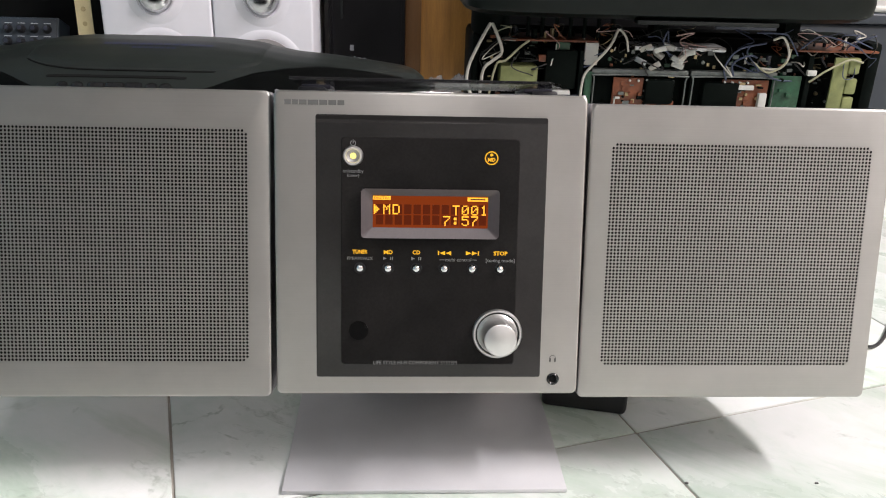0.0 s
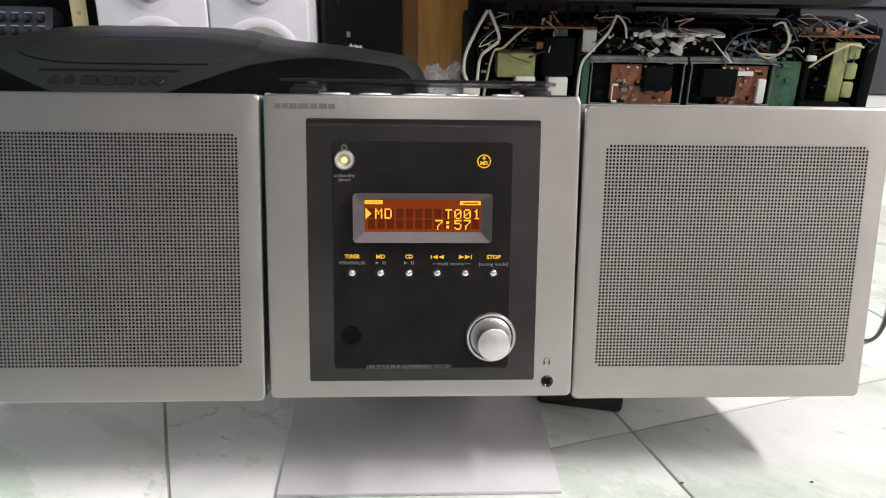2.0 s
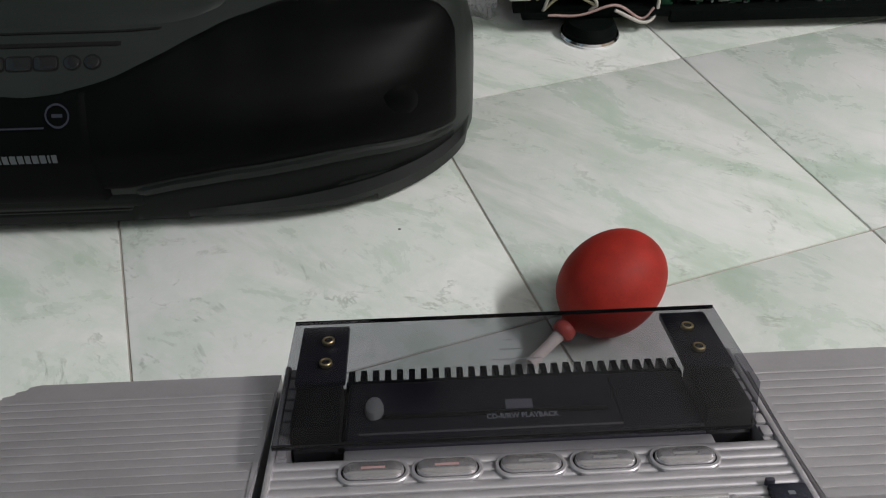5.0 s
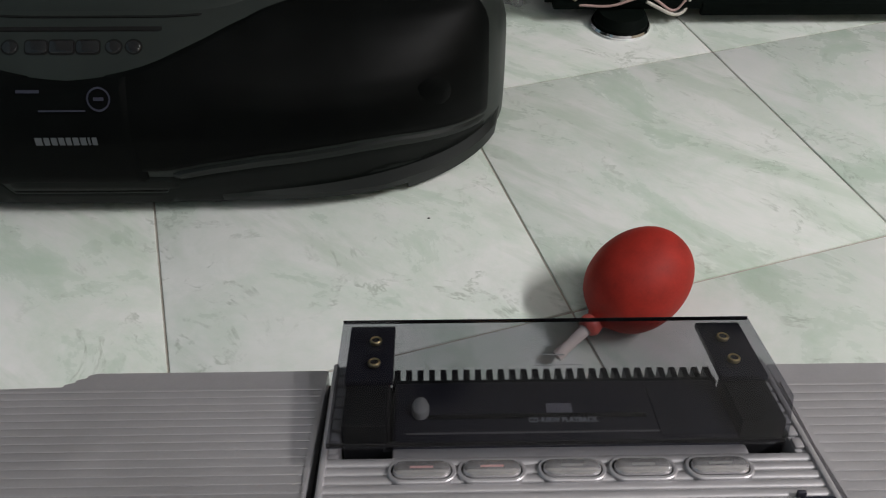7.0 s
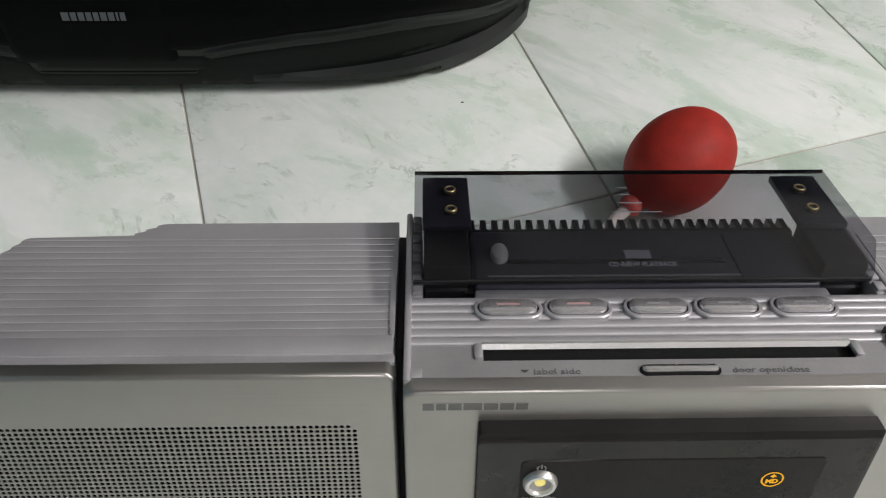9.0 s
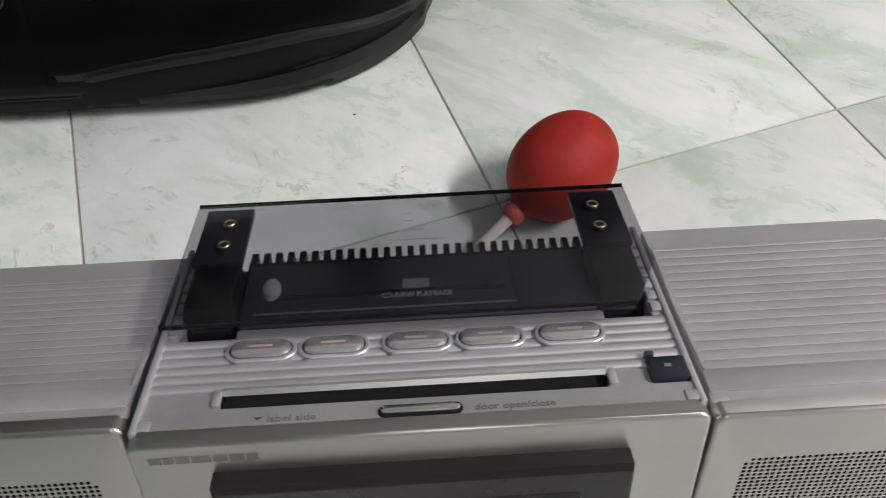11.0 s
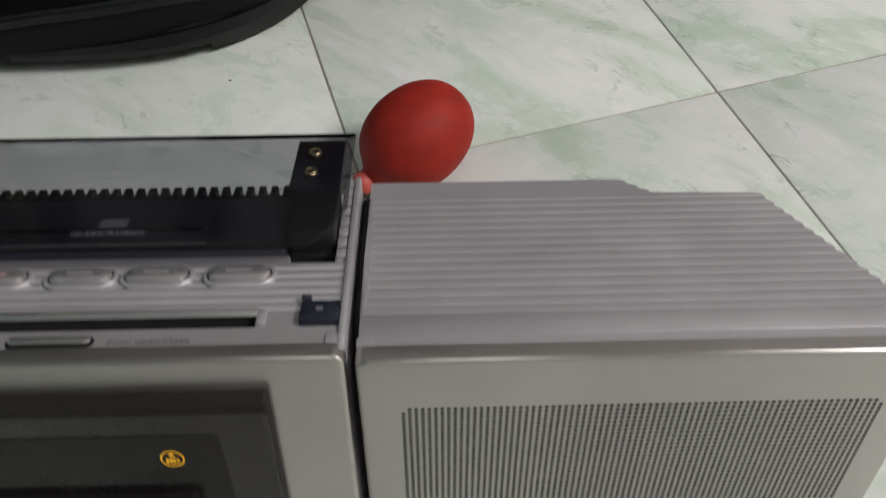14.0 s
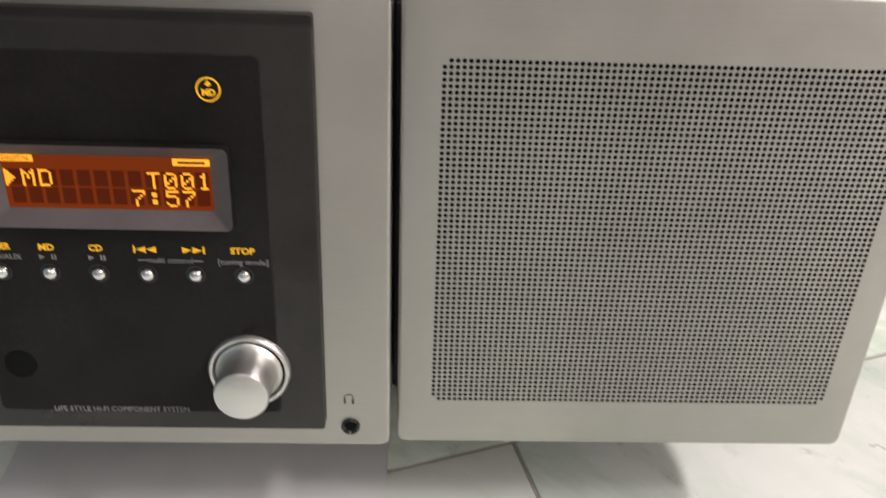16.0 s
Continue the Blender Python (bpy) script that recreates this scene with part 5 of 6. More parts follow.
def cassette_deck(x0, x1, seed, flipped):
    """A tape mechanism seen from inside: frame, brown board, motor and rollers."""
    deck = rbox("tape_deck", x0, x1, 0.800, 0.845, 0.026, 0.124, CHASSIS, None, "black tape deck mechanism", 0.002)
    w = x1 - x0
    rbox("deck_frame", x0, x1, 0.786, 0.800, 0.117, 0.124, DECK_RIM, deck)
    rbox("deck_frame", x0, x0 + 0.006, 0.786, 0.800, 0.030, 0.117, CHASSIS, deck)
    rbox("deck_frame", x1 - 0.006, x1, 0.786, 0.800, 0.030, 0.117, CHASSIS, deck)
    a, c = x0 + 0.004 - RO.x, x1 - 0.004 - RO.x
    loop = [(a, 0.040), (a, 0.108), (a + 0.007, 0.116), (c - 0.007, 0.116), (c, 0.108), (c, 0.052)]
    part("deck_rim", cable([(x, 0.784 - RO.y, z) for x, z in loop], 0.0012, 7, 5), DECK_RIM, deck, "worn grey rim", 60)
    part("deck_sill", cable([(a, 0.784 - RO.y, 0.0545), ((a + c) / 2, 0.783 - RO.y, 0.0535), (c, 0.784 - RO.y, 0.0545)], 0.0010, 7, 5), DECK_RIM, deck, "", 60)
    for k in range(5):
        x = x0 + w * (0.14 + 0.18 * k)
        rbox("deck_lever", x, x + 0.017, 0.780, 0.788, 0.034 + 0.003 * (k % 2), 0.040 + 0.003 * (k % 2), (DECK_RIM, PCB_GREEN, DECK_RIM)[k % 3], deck, "", 0.002)
    if flipped:
        board = rbox("circuit_board", x0 + 0.050, x1 - 0.010, 0.788, 0.791, 0.052, 0.112, PCB_BROWN, deck, "brown circuit board")
        rbox("deck_motor", x0 + 0.020, x0 + 0.075, 0.780, 0.800, 0.066, 0.108, CHASSIS, deck, "", 0.004)
        rbox("white_strip", x0 + 0.058, x0 + 0.098, 0.782, 0.786, 0.098, 0.105, WHITE_PLASTIC, deck, "white connector strip")
        rbox("white_block", x1 - 0.026, x1 - 0.014, 0.778, 0.786, 0.058, 0.094, WHITE_PLASTIC, deck, "white connector")
        rbox("steel_bar", x0 + 0.010, x1 - 0.030, 0.783, 0.786, 0.047, 0.052, DECK_RIM, deck)
    else:
        board = rbox("circuit_board", x0 + 0.034, x0 + 0.080, 0.788, 0.791, 0.060, 0.112, PCB_BROWN, deck, "brown circuit board")
        rbox("circuit_board", x0 + 0.040, x1 - 0.016, 0.789, 0.792, 0.050, 0.078, PCB_BROWN, deck, "brown circuit board")
        rbox("deck_motor", x0 + 0.082, x1 - 0.020, 0.780, 0.800, 0.074, 0.110, CHASSIS, deck, "", 0.004)
        for z0, z1, a in ((0.056, 0.084, 0.002), (0.081, 0.084, 0.009), (0.056, 0.059, 0.009)):
            rbox("white_bracket", x0 + 0.036, x0 + 0.036 + a, 0.782, 0.786, z0, z1, WHITE_PLASTIC, deck, "white bracket", 0.0003)
    components(board, x0 + 0.045, x1 - 0.022, 0.056, 0.108, 0.788, 60, seed, [PCB_BROWN, PCB_BROWN, CHASSIS, BRASS, CHASSIS, DECK_RIM])
    components(deck, x0 + 0.006, x1 - 0.006, 0.026, 0.052, 0.788, 62, seed + 1, [CHASSIS, DECK_RIM, PCB_GREEN, PCB_GREEN, CHASSIS, CHASSIS, DECK_RIM])
    for k in range(4):
        part("pin", join(bmesh.new(), turned([(0, 0), (0.0018, 0), (0.0018, -0.004), (0, -0.0045)], 8, "Y"), pose(x0 + w * (0.40 + 0.09 * k) - RO.x, 0.788 - RO.y, 0.1085)), WHITE_PLASTIC, deck)
    for x in (x0 + 0.020, x1 - 0.016):
        part("roller", join(bmesh.new(), turned([(0, 0), (0.011, 0), (0.011, -0.006), (0.008, -0.008), (0, -0.008)], 22, "Y"), pose(x - RO.x, 0.800 - RO.y, 0.062)), CHASSIS, deck)
    return deck


cassette_deck(0.266, 0.412, 11, False)
cassette_deck(0.416, 0.548, 23, True)
green = rbox("circuit_board", 0.542, 0.586, 0.785, 0.788, 0.014, 0.120, PCB_GREEN, None, "green circuit board")
components(green, 0.546, 0.582, 0.022, 0.116, 0.785, 18, 5, [PCB_GREEN, CHASSIS, PCB_GREEN, STEEL])
edge = rbox("circuit_board", 0.256, 0.270, 0.786, 0.789, 0.014, 0.120, PCB_GREEN, None, "green circuit board edge")
SMALL = [CHASSIS, CHASSIS, CHASSIS, DECK_RIM, PCB_GREEN, BRASS, DECK_RIM, PCB_BROWN]
rail = rbox("rail_board", 0.262, 0.590, 0.800, 0.803, 0.122, 0.150, CHASSIS, None, "dark board strip over the decks")
components(rail, 0.266, 0.586, 0.112, 0.150, 0.800, 110, 41, SMALL)
bay = rbox("bay_board", 0.104, 0.246, 0.834, 0.837, 0.030, 0.158, CHASSIS, None, "dark board in the bay")
components(bay, 0.106, 0.244, 0.034, 0.156, 0.834, 70, 43, SMALL)
bay = rbox("bay_board", 0.600, 0.690, 0.834, 0.837, 0.062, 0.152, CHASSIS, None, "dark board in the bay")
components(bay, 0.602, 0.688, 0.066, 0.150, 0.834, 50, 47, SMALL)
# left bay
rbox("paper_block", 0.130, 0.186, 0.790, 0.830, 0.090, 0.125, PCB_YELLOW, None, "yellow-green label block", 0.002)
for x0 in (0.157, 0.206):
    rbox("white_cap", x0, x0 + 0.030, 0.784, 0.815, 0.060, 0.092, WHITE_PLASTIC, None, "white plastic cap", 0.003)
part("transformer", join(bmesh.new(), turned([(0, -0.038), (0.015, -0.038), (0.016, -0.036), (0.016, 0.036), (0.015, 0.038), (0, 0.038)], 26, "X"), pose(0.195 - RO.x, 0.797 - RO.y, 0.050)), CAN, rad, "dull steel motor can")
rbox("white_connector", 0.080, 0.104, 0.776, 0.790, 0.042, 0.080, WHITE_PLASTIC, None, "white plug")
rbox("connector_stalk", 0.086, 0.100, 0.782, 0.800, 0.024, 0.044, CHASSIS)
rbox("circuit_board", 0.128, 0.275, 0.800, 0.880, 0.160, 0.163, PCB_BROWN, None, "brown circuit board lying flat")
rbox("black_block", 0.196, 0.243, 0.786, 0.840, 0.093, 0.150, CHASSIS, None, "", 0.003)
for x in (0.212, 0.255):
    rbox("board_bracket", x, x + 0.020, 0.796, 0.802, 0.128, 0.160, PCB_GREEN if x < 0.22 else WHITE_PLASTIC)
rbox("red_plug", 0.186, 0.212, 0.790, 0.800, 0.132, 0.142, PCB_BROWN)
# middle top: steel rail, clamp of white plugs
rbox("steel_rail", 0.330, 0.470, 0.800, 0.850, 0.150, 0.157, STEEL, None, "bare steel rail", 0.002)
rbox("rail_base", 0.270, 0.545, 0.810, 0.860, 0.124, 0.134, CHASSIS)
rnd = random.Random(4)
for k in range(10):
    x, z = rnd.uniform(0.340, 0.425), rnd.uniform(0.126, 0.158)
    m = pose(x - RO.x, rnd.uniform(0.778, 0.806) - RO.y, z, rnd.uniform(-30, 30), rnd.uniform(-40, 40), rnd.uniform(-40, 40))
    part("plug", join(bmesh.new(), box(-0.009, 0.009, -0.0035, 0.0035, -0.0038, 0.0038, 0.001), m), rnd.choice([WHITE_PLASTIC, WHITE_PLASTIC, WIRE_WHITE, STEEL]), rad, "white plug")
for k in range(64):
    x = rnd.uniform(0.110, 0.690)
    h = rnd.uniform(0.003, 0.014)
    z0 = 0.163 if x < 0.275 else 0.134 if x < 0.545 else 0.158
    part("capacitor", join(bmesh.new(), turned([(0, 0), (h * 0.35, 0), (h * 0.35, h), (0, h)], 10), pose(x - RO.x, rnd.uniform(0.80, 0.85) - RO.y, z0)), rnd.choice([CHASSIS, CHASSIS, NAVY, SILVER_DARK, BRASS, WIRE_WHITE, PCB_BROWN]), rad, "", 50)
# right bay
rbox("circuit_board", 0.575, 0.700, 0.790, 0.890, 0.155, 0.158, PCB_BROWN, None, "brown circuit board lying flat")
rbox("battery_box", 0.588, 0.670, 0.775, 0.850, 0.028, 0.060, CHASSIS, None, "black plastic box", 0.003)
rbox("strip_board", 0.634, 0.656, 0.788, 0.792, 0.060, 0.148, PCB_YELLOW, None, "yellow-green strip board")
for z in (0.066, 0.094, 0.124):
    rbox("strip_cell", 0.656, 0.674, 0.786, 0.800, z, z + 0.024, PCB_YELLOW, None, "", 0.003)
rbox("plug", 0.590, 0.604, 0.778, 0.784, 0.122, 0.130, WHITE_PLASTIC)
# wires
WIRES = (
    (WIRE_WHITE, 0.0030, ((0.112, 0.79, 0.186), (0.100, 0.785, 0.165), (0.083, 0.782, 0.128), (0.080, 0.782, 0.100), (0.090, 0.784, 0.078))),
    (WIRE_WHITE, 0.0030, ((0.114, 0.79, 0.186), (0.122, 0.785, 0.170), (0.130, 0.785, 0.146), (0.118, 0.784, 0.134), (0.104, 0.784, 0.120), (0.100, 0.784, 0.086))),
    (WIRE_YELLOW, 0.0022, ((0.170, 0.79, 0.163), (0.155, 0.786, 0.152), (0.136, 0.784, 0.134), (0.122, 0.784, 0.126), (0.112, 0.784, 0.070), (0.112, 0.782, 0.040))),
    (WIRE_WHITE, 0.0026, ((0.300, 0.79, 0.182), (0.288, 0.782, 0.158), (0.264, 0.780, 0.130), (0.252, 0.780, 0.110), (0.250, 0.780, 0.060), (0.250, 0.778, 0.024), (0.235, 0.772, 0.014), (0.200, 0.772, 0.030))),
    (WIRE_WHITE, 0.0022, ((0.302, 0.79, 0.182), (0.312, 0.786, 0.170), (0.318, 0.790, 0.150))),
    (WIRE_WHITE, 0.0024, ((0.120, 0.778, 0.030), (0.128, 0.772, 0.052), (0.160, 0.770, 0.056), (0.178, 0.772, 0.040), (0.172, 0.776, 0.028))),
    (WIRE_YELLOW, 0.0022, ((0.118, 0.780, 0.026), (0.134, 0.773, 0.046), (0.156, 0.772, 0.047), (0.180, 0.774, 0.034))),
    (WIRE_PINK, 0.0020, ((0.125, 0.776, 0.024), (0.160, 0.770, 0.026), (0.200, 0.772, 0.036), (0.232, 0.774, 0.018), (0.246, 0.776, 0.030))),
    (WIRE_WHITE, 0.0024, ((0.520, 0.785, 0.130), (0.545, 0.778, 0.132), (0.556, 0.778, 0.152), (0.545, 0.780, 0.176), (0.532, 0.786, 0.172))),
    (WIRE_YELLOW, 0.0020, ((0.505, 0.785, 0.140), (0.528, 0.776, 0.126), (0.552, 0.776, 0.140), (0.560, 0.782, 0.160))),
    (WIRE_BLUE, 0.0018, ((0.470, 0.785, 0.112), (0.462, 0.778, 0.132), (0.478, 0.776, 0.158), (0.520, 0.780, 0.168))),
    (WIRE_BLUE, 0.0018, ((0.480, 0.785, 0.118), (0.474, 0.778, 0.138), (0.496, 0.776, 0.150), (0.512, 0.786, 0.146))),
    (WIRE_YELLOW, 0.0020, ((0.596, 0.782, 0.112), (0.618, 0.778, 0.130), (0.650, 0.780, 0.146), (0.676, 0.786, 0.142))),
    (WIRE_BLUE, 0.0016, ((0.575, 0.785, 0.160), (0.600, 0.778, 0.180), (0.640, 0.782, 0.172), (0.672, 0.790, 0.160))),
)
rnd = random.Random(77)
for k in range(28):
    x, z = rnd.uniform(0.10, 0.69), rnd.uniform(0.120, 0.178)
    pts = [(x, rnd.uniform(0.785, 0.80), z)]
    for n in range(3):
        x, z = min(max(x + rnd.uniform(-0.040, 0.040), 0.10), 0.69), min(max(z + rnd.uniform(-0.028, 0.028), 0.112), 0.182)
        pts.append((x, rnd.uniform(0.776, 0.80), z))
    WIRES += ((rnd.choice([WIRE_BLACK, WIRE_BLACK, WIRE_BLACK, WIRE_WHITE, WIRE_BLUE, WIRE_YELLOW, WIRE_PINK]), rnd.uniform(0.0008, 0.0016), tuple(pts)),)
for k in range(44):
    x, z = rnd.uniform(0.10, 0.69), rnd.uniform(0.140, 0.184)
    pts = [(x, rnd.uniform(0.790, 0.83), z)]
    for n in range(4):
        x, z = min(max(x + rnd.uniform(-0.026, 0.026), 0.10), 0.69), min(max(z + rnd.uniform(-0.016, 0.016), 0.132), 0.186)
        pts.append((x, rnd.uniform(0.784, 0.83), z))
    WIRES += ((rnd.choice([WIRE_BLACK, WIRE_BLACK, WIRE_BLACK, BRASS, WIRE_WHITE, PCB_BROWN, WIRE_BLUE]), rnd.uniform(0.0007, 0.0013), tuple(pts)),)
for mat, r, pts in WIRES:
    part("wire", cable([Vector(q) - RO for q in pts], r * 0.8, 7, 7), mat, rad, "", 60)
# speaker shell resting on top of it
shell = thing("radio_cover", pose(0.37, 0.84, 0.176), "black plastic radio cover lying upside down on the chassis", "radio cover")
bm = bmesh.new()
rows = []
for i in range(41):
    t = -1 + 2 * i / 40
    x = 0.300 * math.sin(math.pi / 2 * t)
    e = max(0.0, 1 - abs(t) ** 5)
    rows.append([bm.verts.new((x, y * (0.55 + 0.45 * e), z)) for y, z in ((-0.085, 0.080), (-0.098, 0.050 + 0.004 * (1 - e)), (-0.094, 0.030 + 0.012 * (1 - e)), (-0.070, 0.022 + 0.016 * (1 - e)), (0.070, 0.022 + 0.016 * (1 - e)), (0.094, 0.034), (0.098, 0.050), (0.085, 0.080))])
for p, q in zip(rows, rows[1:]):
    for j in range(7):
        bm.faces.new((p[j], q[j], q[j + 1], p[j + 1]))
    bm.faces.new((p[7], q[7], q[0], p[0]))
bm.faces.new(rows[0])
bm.faces.new(rows[-1])
part("shell", bm, SHELL, shell, "dark green-black plastic shell", 40)
for x, z in ((-0.24, 0.0), (0.0, -0.01), (0.20, -0.012)):
    part("post", box(x - 0.012, x + 0.012, -0.03, 0.0, -0.010, 0.030, 0.002), CHASSIS, shell)
part("speaker_slot", box(-0.055, 0.150, -0.092, -0.070, 0.0175, 0.0235, 0.002), BOOM_DARK, shell, "dark moulded strip")
part("magnet", join(bmesh.new(), turned([(0, -0.004), (0.022, -0.004), (0.026, 0.002), (0.026, 0.030), (0, 0.030)], 28), pose(-0.258, -0.02, -0.004)), CHASSIS, shell, "round speaker magnet")
for k in range(7):
    part("stand_off", join(bmesh.new(), turned([(0, -0.010), (0.003, -0.010), (0.003, 0.026), (0, 0.026)], 10), pose(-0.20 + k * 0.021, -0.03, 0.0)), CHASSIS, shell)

# ---------------------------------------------------------------- clear bag between the two
bm = bmesh.new()
bmesh.ops.create_icosphere(bm, subdivisions=5, radius=1)
for v in bm.verts:
    n1 = noise.noise(v.co * 1.7) * 0.40 + abs(noise.noise(v.co * 2.9 + Vector((3, 1, 2)))) * 0.34 + abs(noise.noise(v.co * 5.0)) * 0.26 + abs(noise.noise(v.co * 11.0)) * 0.12
    v.co = v.co * (0.70 + n1)
    v.co = Vector((v.co.x * 0.052, v.co.y * 0.050, max(v.co.z * 0.052 + 0.045, 0.0)))
bag = part("plastic_bag", bm, BAG, None, "", None, pose(0.045, 0.850, 0.0))
tagged(bag, "crumpled clear plastic bag on the tiles", "bag")

bm = bmesh.new()
bmesh.ops.create_icosphere(bm, subdivisions=5, radius=1)
for v in bm.verts:
    n1 = noise.noise(v.co * 1.6 + Vector((7, 2, 5))) * 0.40 + abs(noise.noise(v.co * 2.7 + Vector((1, 8, 2)))) * 0.34 + abs(noise.noise(v.co * 5.3)) * 0.26 + abs(noise.noise(v.co * 11.5)) * 0.12
    v.co = v.co * (0.70 + n1)
    v.co = Vector((v.co.x * 0.055, v.co.y * 0.042, max(v.co.z * 0.062 + 0.055, 0.0)))
bag = part("plastic_bag", bm, BAG, None, "", None, pose(-0.105, 0.930, 0.0))
tagged(bag, "crumpled clear plastic bag beside the white speaker", "bag")

# ---------------------------------------------------------------- white loudspeakers behind
def white_speaker(x, half, label):
    sp = thing("white_loudspeaker", pose(x, 1.0, 0), label, "loudspeaker", "white loudspeakers on the floor")
    part("cabinet", box(-half, half, 0, 0.22, 0.0, 0.34, 0.004, 3), WHITE_BOX, sp, "white painted cabinet")
    part("tweeter_cup", join(bmesh.new(), turned([(0.0, 0.003), (0.030, 0.003), (0.031, -0.0030), (0.036, -0.0022), (0.043, -0.0010), (0.052, 0.002)], 48, "Y"), pose(0, 0, 0.192)), WHITE_BOX, sp, "white tweeter surround")
    part("tweeter_dome", join(bmesh.new(), turned([(0.0, -0.020), (0.010, -0.0185), (0.020, -0.013), (0.027, -0.004), (0.029, 0.003), (0, 0.003)], 40, "Y"), pose(0, 0, 0.192)), DOME, sp, "mirror bright tweeter dome")
    part("woofer_surround", join(bmesh.new(), turned([(0.050, 0.002), (0.054, -0.0010), (0.060, -0.0018), (0.068, -0.0014), (0.073, 0.002)], 56, "Y"), pose(0, 0, 0.072)), WHITE_BOX, sp, "white woofer surround")
    part("woofer_cone", join(bmesh.new(), turned([(0.0, 0.001), (0.018, 0.001), (0.055, -0.004), (0.055, 0.003), (0, 0.003)], 48, "Y"), pose(0, 0, 0.072)), CONE, sp, "pale grey woofer cone")
    return sp


white_speaker(-0.4235, 0.0905, "white loudspeaker with a mirror bright tweeter dome")
white_speaker(-0.2485, 0.0825, "white loudspeaker with a mirror bright tweeter dome")

# slotted shelf post
post = thing("shelf_post", pose(-0.549, 1.02, 0), "cream painted slotted steel shelf post", "shelf post")
bm = box(-0.0130, 0.0130, -0.001, 0.001, 0, 1.9)
part("front_flange", bm, CREAM, post)
part("side_flange", box(-0.0130, -0.0110, 0.001, 0.030, 0, 1.9), CREAM, post)
for k in range(14):
    part("slot_hole", join(bmesh.new(), turned([(0, -0.0018), (0.0038, -0.0018), (0.0042, 0.0), (0, 0.0)], 14, "Y"), pose(0, 0, 0.022 + k * 0.024)), surface("worn_cream", (0.42, 0.33, 0.17), 0.5) if k == 0 else bpy.data.materials["worn_cream"], post)

# small mixer box with knobs
mixer = thing("mixer_box", pose(-0.609, 1.0, 0.022, -24), "slate blue control box with rows of knobs on the floor", "control box")
part("case", box(-0.098, 0.004, 0.0, 0.050, 0.0, 0.137, 0.004), MIXER, mixer)
part("face_plate", box(-0.095, 0.001, -0.0015, 0.001, 0.004, 0.133, 0.001), BLUE_GREY, mixer, "blue-grey face plate")
for r in range(5):
    for k in range(4):
        x, z = -0.080 + k * 0.0218, 0.1150 - r * 0.0225
        dial = part("knob", join(bmesh.new(), turned([(0, -0.009), (0.0052, -0.0085), (0.0062, -0.003), (0.0076, -0.001), (0.0076, 0.0), (0, 0.0)], 18, "Y"), pose(x, -0.0015, z)), BLACK, mixer)
        part("knob_cap", join(bmesh.new(), turned([(0, -0.0096), (0.0036, -0.0094), (0.0038, -0.0084), (0, -0.0084)], 14, "Y"), pose(x, -0.0015, z)), BOOM_PRINT, dial)
        part("knob_mark", box(x - 0.006, x + 0.006, -0.0022, -0.0012, z + 0.0094, z + 0.0104), PALE_PRINT, mixer, "", None)

# dark cabinet, wooden panel, blue-grey box
cab = thing("dark_cabinet", pose(-0.075, 1.12, 0), "black cabinet standing behind the speakers", "cabinet")
part("case", box(-0.075, 0.065, 0, 0.20, 0, 1.1, 0.004), BLACK_LACQUER, cab)
part("door_panel", box(-0.068, 0.058, -0.006, 0.002, 0.02, 1.08, 0.003), BLACK_LACQUER, cab)
part("tag", box(-0.036, -0.029, -0.0075, -0.0055, 0.094, 0.104), DIM_PRINT, cab, "small pale tag")
part("panel_line", box(-0.052, -0.048, -0.0075, -0.0055, 0.150, 0.32), BOOM_DARK, cab)
corner = thing("dark_cabinet", pose(-0.78, 1.16, 0), "black cabinet in the corner behind the shelf post", "cabinet")
part("case", box(-0.30, 0.235, 0, 0.18, 0, 1.2, 0.004), BLACK_LACQUER, corner)
part("door_panel", box(-0.29, 0.225, -0.006, 0.002, 0.02, 1.18, 0.003), BLACK_LACQUER, corner)
wood = thing("wooden_panel", pose(0.05, 1.14, 0), "orange-brown wooden cabinet side", "cabinet")
part("side", box(-0.058, 0.110, 0, 0.18, 0, 0.42, 0.003), WOOD, wood)
part("edge_strip", box(-0.060, -0.030, -0.006, 0.0, 0, 0.42, 0.002), surface("dark_brown_wood", (0.085, 0.040, 0.012), 0.45, 0, 0.3, 6, 90, 0.0003, (9, 9, 0.8)), wood, "darker wooden edge")
crate = thing("storage_box", pose(0.82, 1.10, 0), "blue-grey plastic storage box", "box")
part("body", box(-0.26, 0.22, 0, 0.22, 0, 0.166, 0.010, 3), BLUE_GREY, crate)
part("rim", box(-0.27, 0.23, -0.008, 0.228, 0.166, 0.186, 0.005, 3), BLUE_GREY, crate)
part("lid_light", box(-0.262, 0.222, -0.004, 0.224, 0.186, 0.200, 0.006, 3), WHITE_PLASTIC, crate, "pale lid")
dark = thing("black_case", pose(0.36, 1.06, 0), "large black equipment case against the wall", "case")
part("body", box(-0.20, 0.19, 0, 0.26, 0, 0.60, 0.008, 3), BLACK_LACQUER, dark)
part("seam", box(-0.20, 0.19, -0.003, 0.0, 0.300, 0.306), BOOM_DARK, dark)

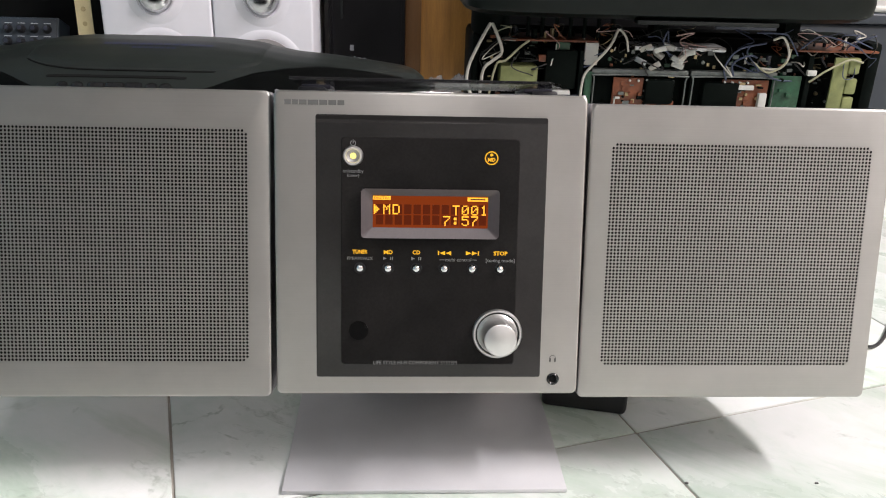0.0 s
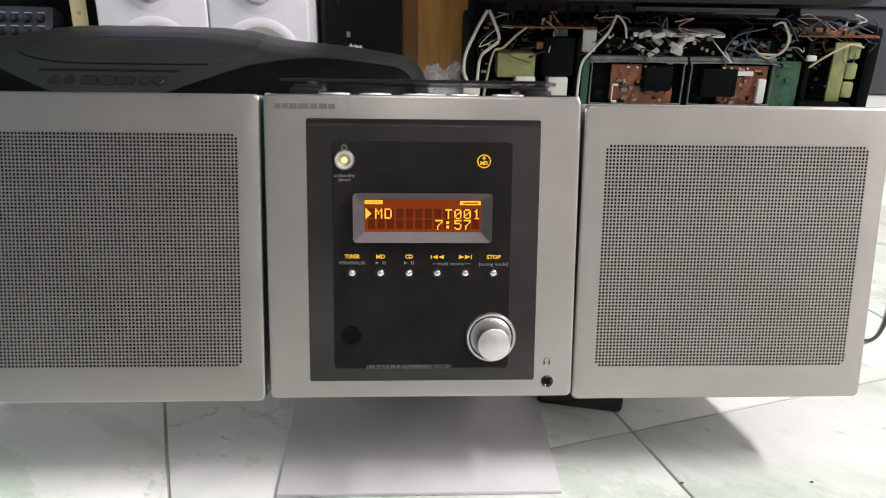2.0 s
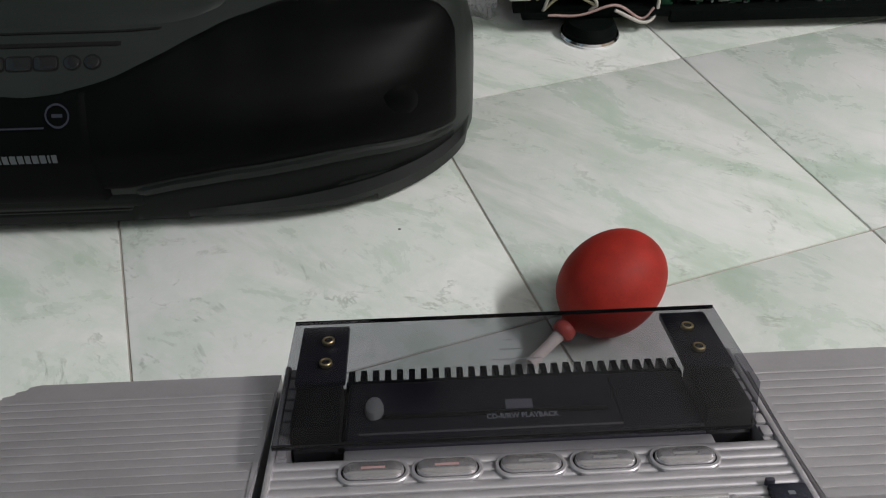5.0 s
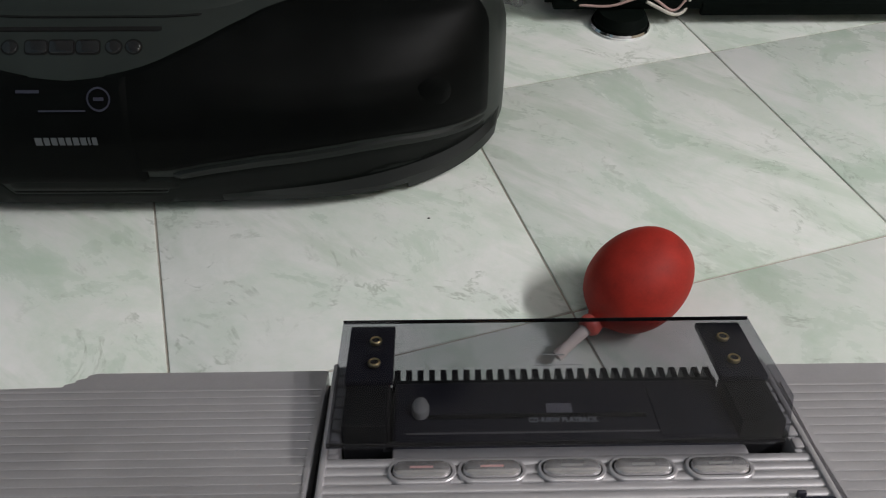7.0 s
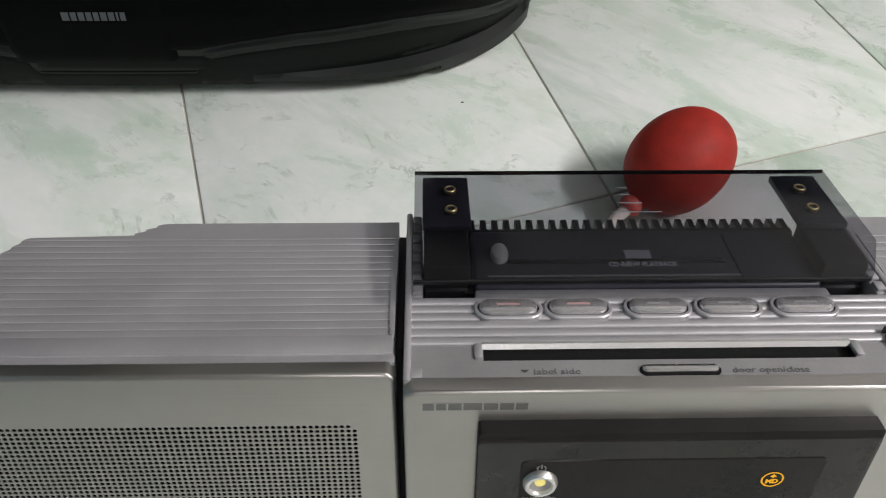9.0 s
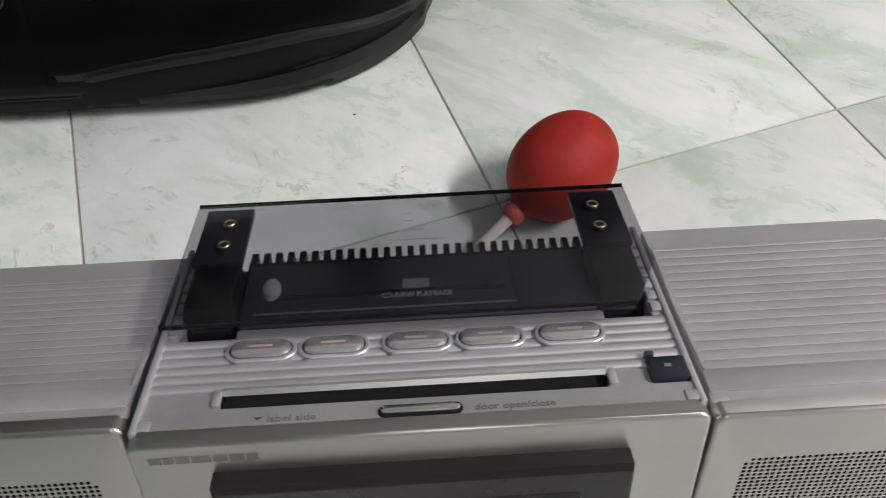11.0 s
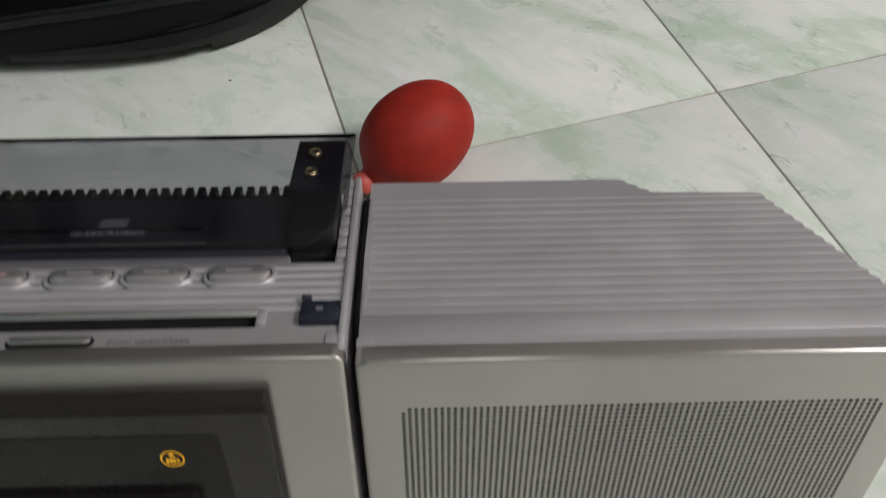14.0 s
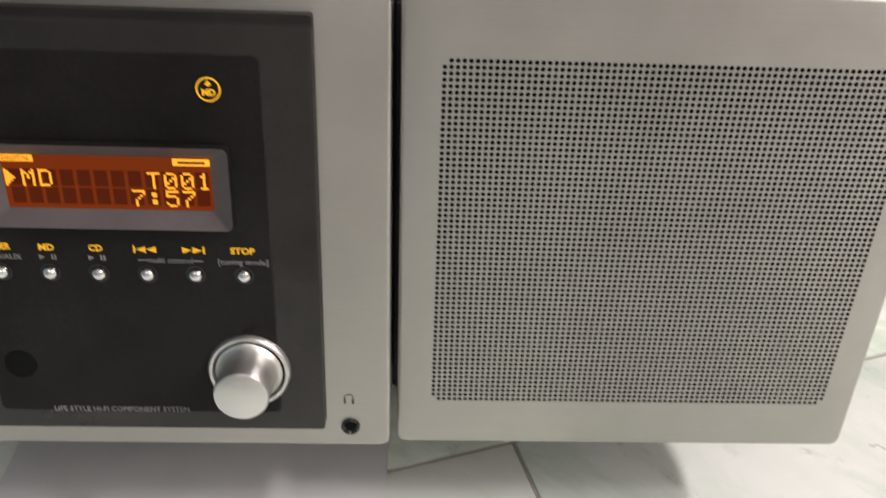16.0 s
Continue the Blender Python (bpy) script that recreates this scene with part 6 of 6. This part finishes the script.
# ---------------------------------------------------------------- adapter and cables by the stereo
adapter = thing("power_adapter", pose(0.118, 0.092, 0), "black power adapter lying on the tiles under the speaker", "adapter")
part("body", join(bmesh.new(), box(-0.030, 0.030, -0.016, 0.022, 0.0, 0.026, 0.004, 3), pose(0, 0, 0, 0, 0, -14)), BLACK, adapter)
part("cord", cable([(-0.02, 0.02, 0.012), (-0.05, 0.05, 0.006), (-0.06, 0.10, 0.004), (-0.03, 0.14, 0.004)], 0.0026), WIRE_BLACK, adapter)
lead = part("speaker_cable", cable([(0.225, 0.150, 0.110), (0.262, 0.158, 0.118), (0.310, 0.156, 0.112), (0.340, 0.156, 0.086), (0.346, 0.158, 0.048), (0.356, 0.162, 0.016), (0.378, 0.168, 0.0020), (0.410, 0.200, 0.0017), (0.480, 0.300, 0.0017)], 0.0015, 8, 10), WIRE_BLACK)
tagged(lead, "thin black speaker cable hanging to the tiles", "cable")
lead = part("speaker_cable", cable([(0.230, 0.152, 0.090), (0.276, 0.170, 0.092), (0.326, 0.190, 0.080), (0.352, 0.205, 0.052), (0.362, 0.205, 0.020), (0.358, 0.200, 0.0020), (0.345, 0.215, 0.0017), (0.300, 0.240, 0.0017)], 0.0015, 8, 10), WIRE_BLACK)
tagged(lead, "thin black speaker cable hanging to the tiles", "cable")

# ---------------------------------------------------------------- floor tiles
TILE_A, TILE_Q = radians(16.2), 0.302
TILE_O = Vector((0.0619, 0.3412, 0))
tile_mesh = bpy.data.meshes.new("tile")
tb = box(-0.1501, 0.1501, -0.1501, 0.1501, -0.008, 0.0, 0.0011, 2)
finish(tb, 40)
tb.to_mesh(tile_mesh)
tb.free()
tile_mesh.materials.append(TILE)
ex, ey = Vector((math.cos(TILE_A), math.sin(TILE_A), 0)), Vector((-math.sin(TILE_A), math.cos(TILE_A), 0))
for i in range(-9, 10):
    for j in range(-10, 8):
        c = TILE_O + ex * (TILE_Q * (i + 0.5)) + ey * (TILE_Q * (j + 0.5))
        if X0 - 0.05 < c.x < X1 + 0.05 and Y0 - 0.05 < c.y < Y1 + 0.05:
            t = new("tile", tile_mesh)
            t.parent = floor
            t.matrix_basis = Matrix.Translation(c) @ Matrix.Rotation(TILE_A, 4, "Z")
for x, y in ((0.163, -0.003), (0.246, -0.004), (-0.0485, 0.4486)):
    part("floor_speck", join(bmesh.new(), turned([(0, 0.0), (0.0011, 0.0), (0.0008, 0.0005), (0, 0.0006)], 9), pose(x, y, 0) @ Matrix.Diagonal((1.3, 0.8, 1, 1))), PRINT_DARK, floor)
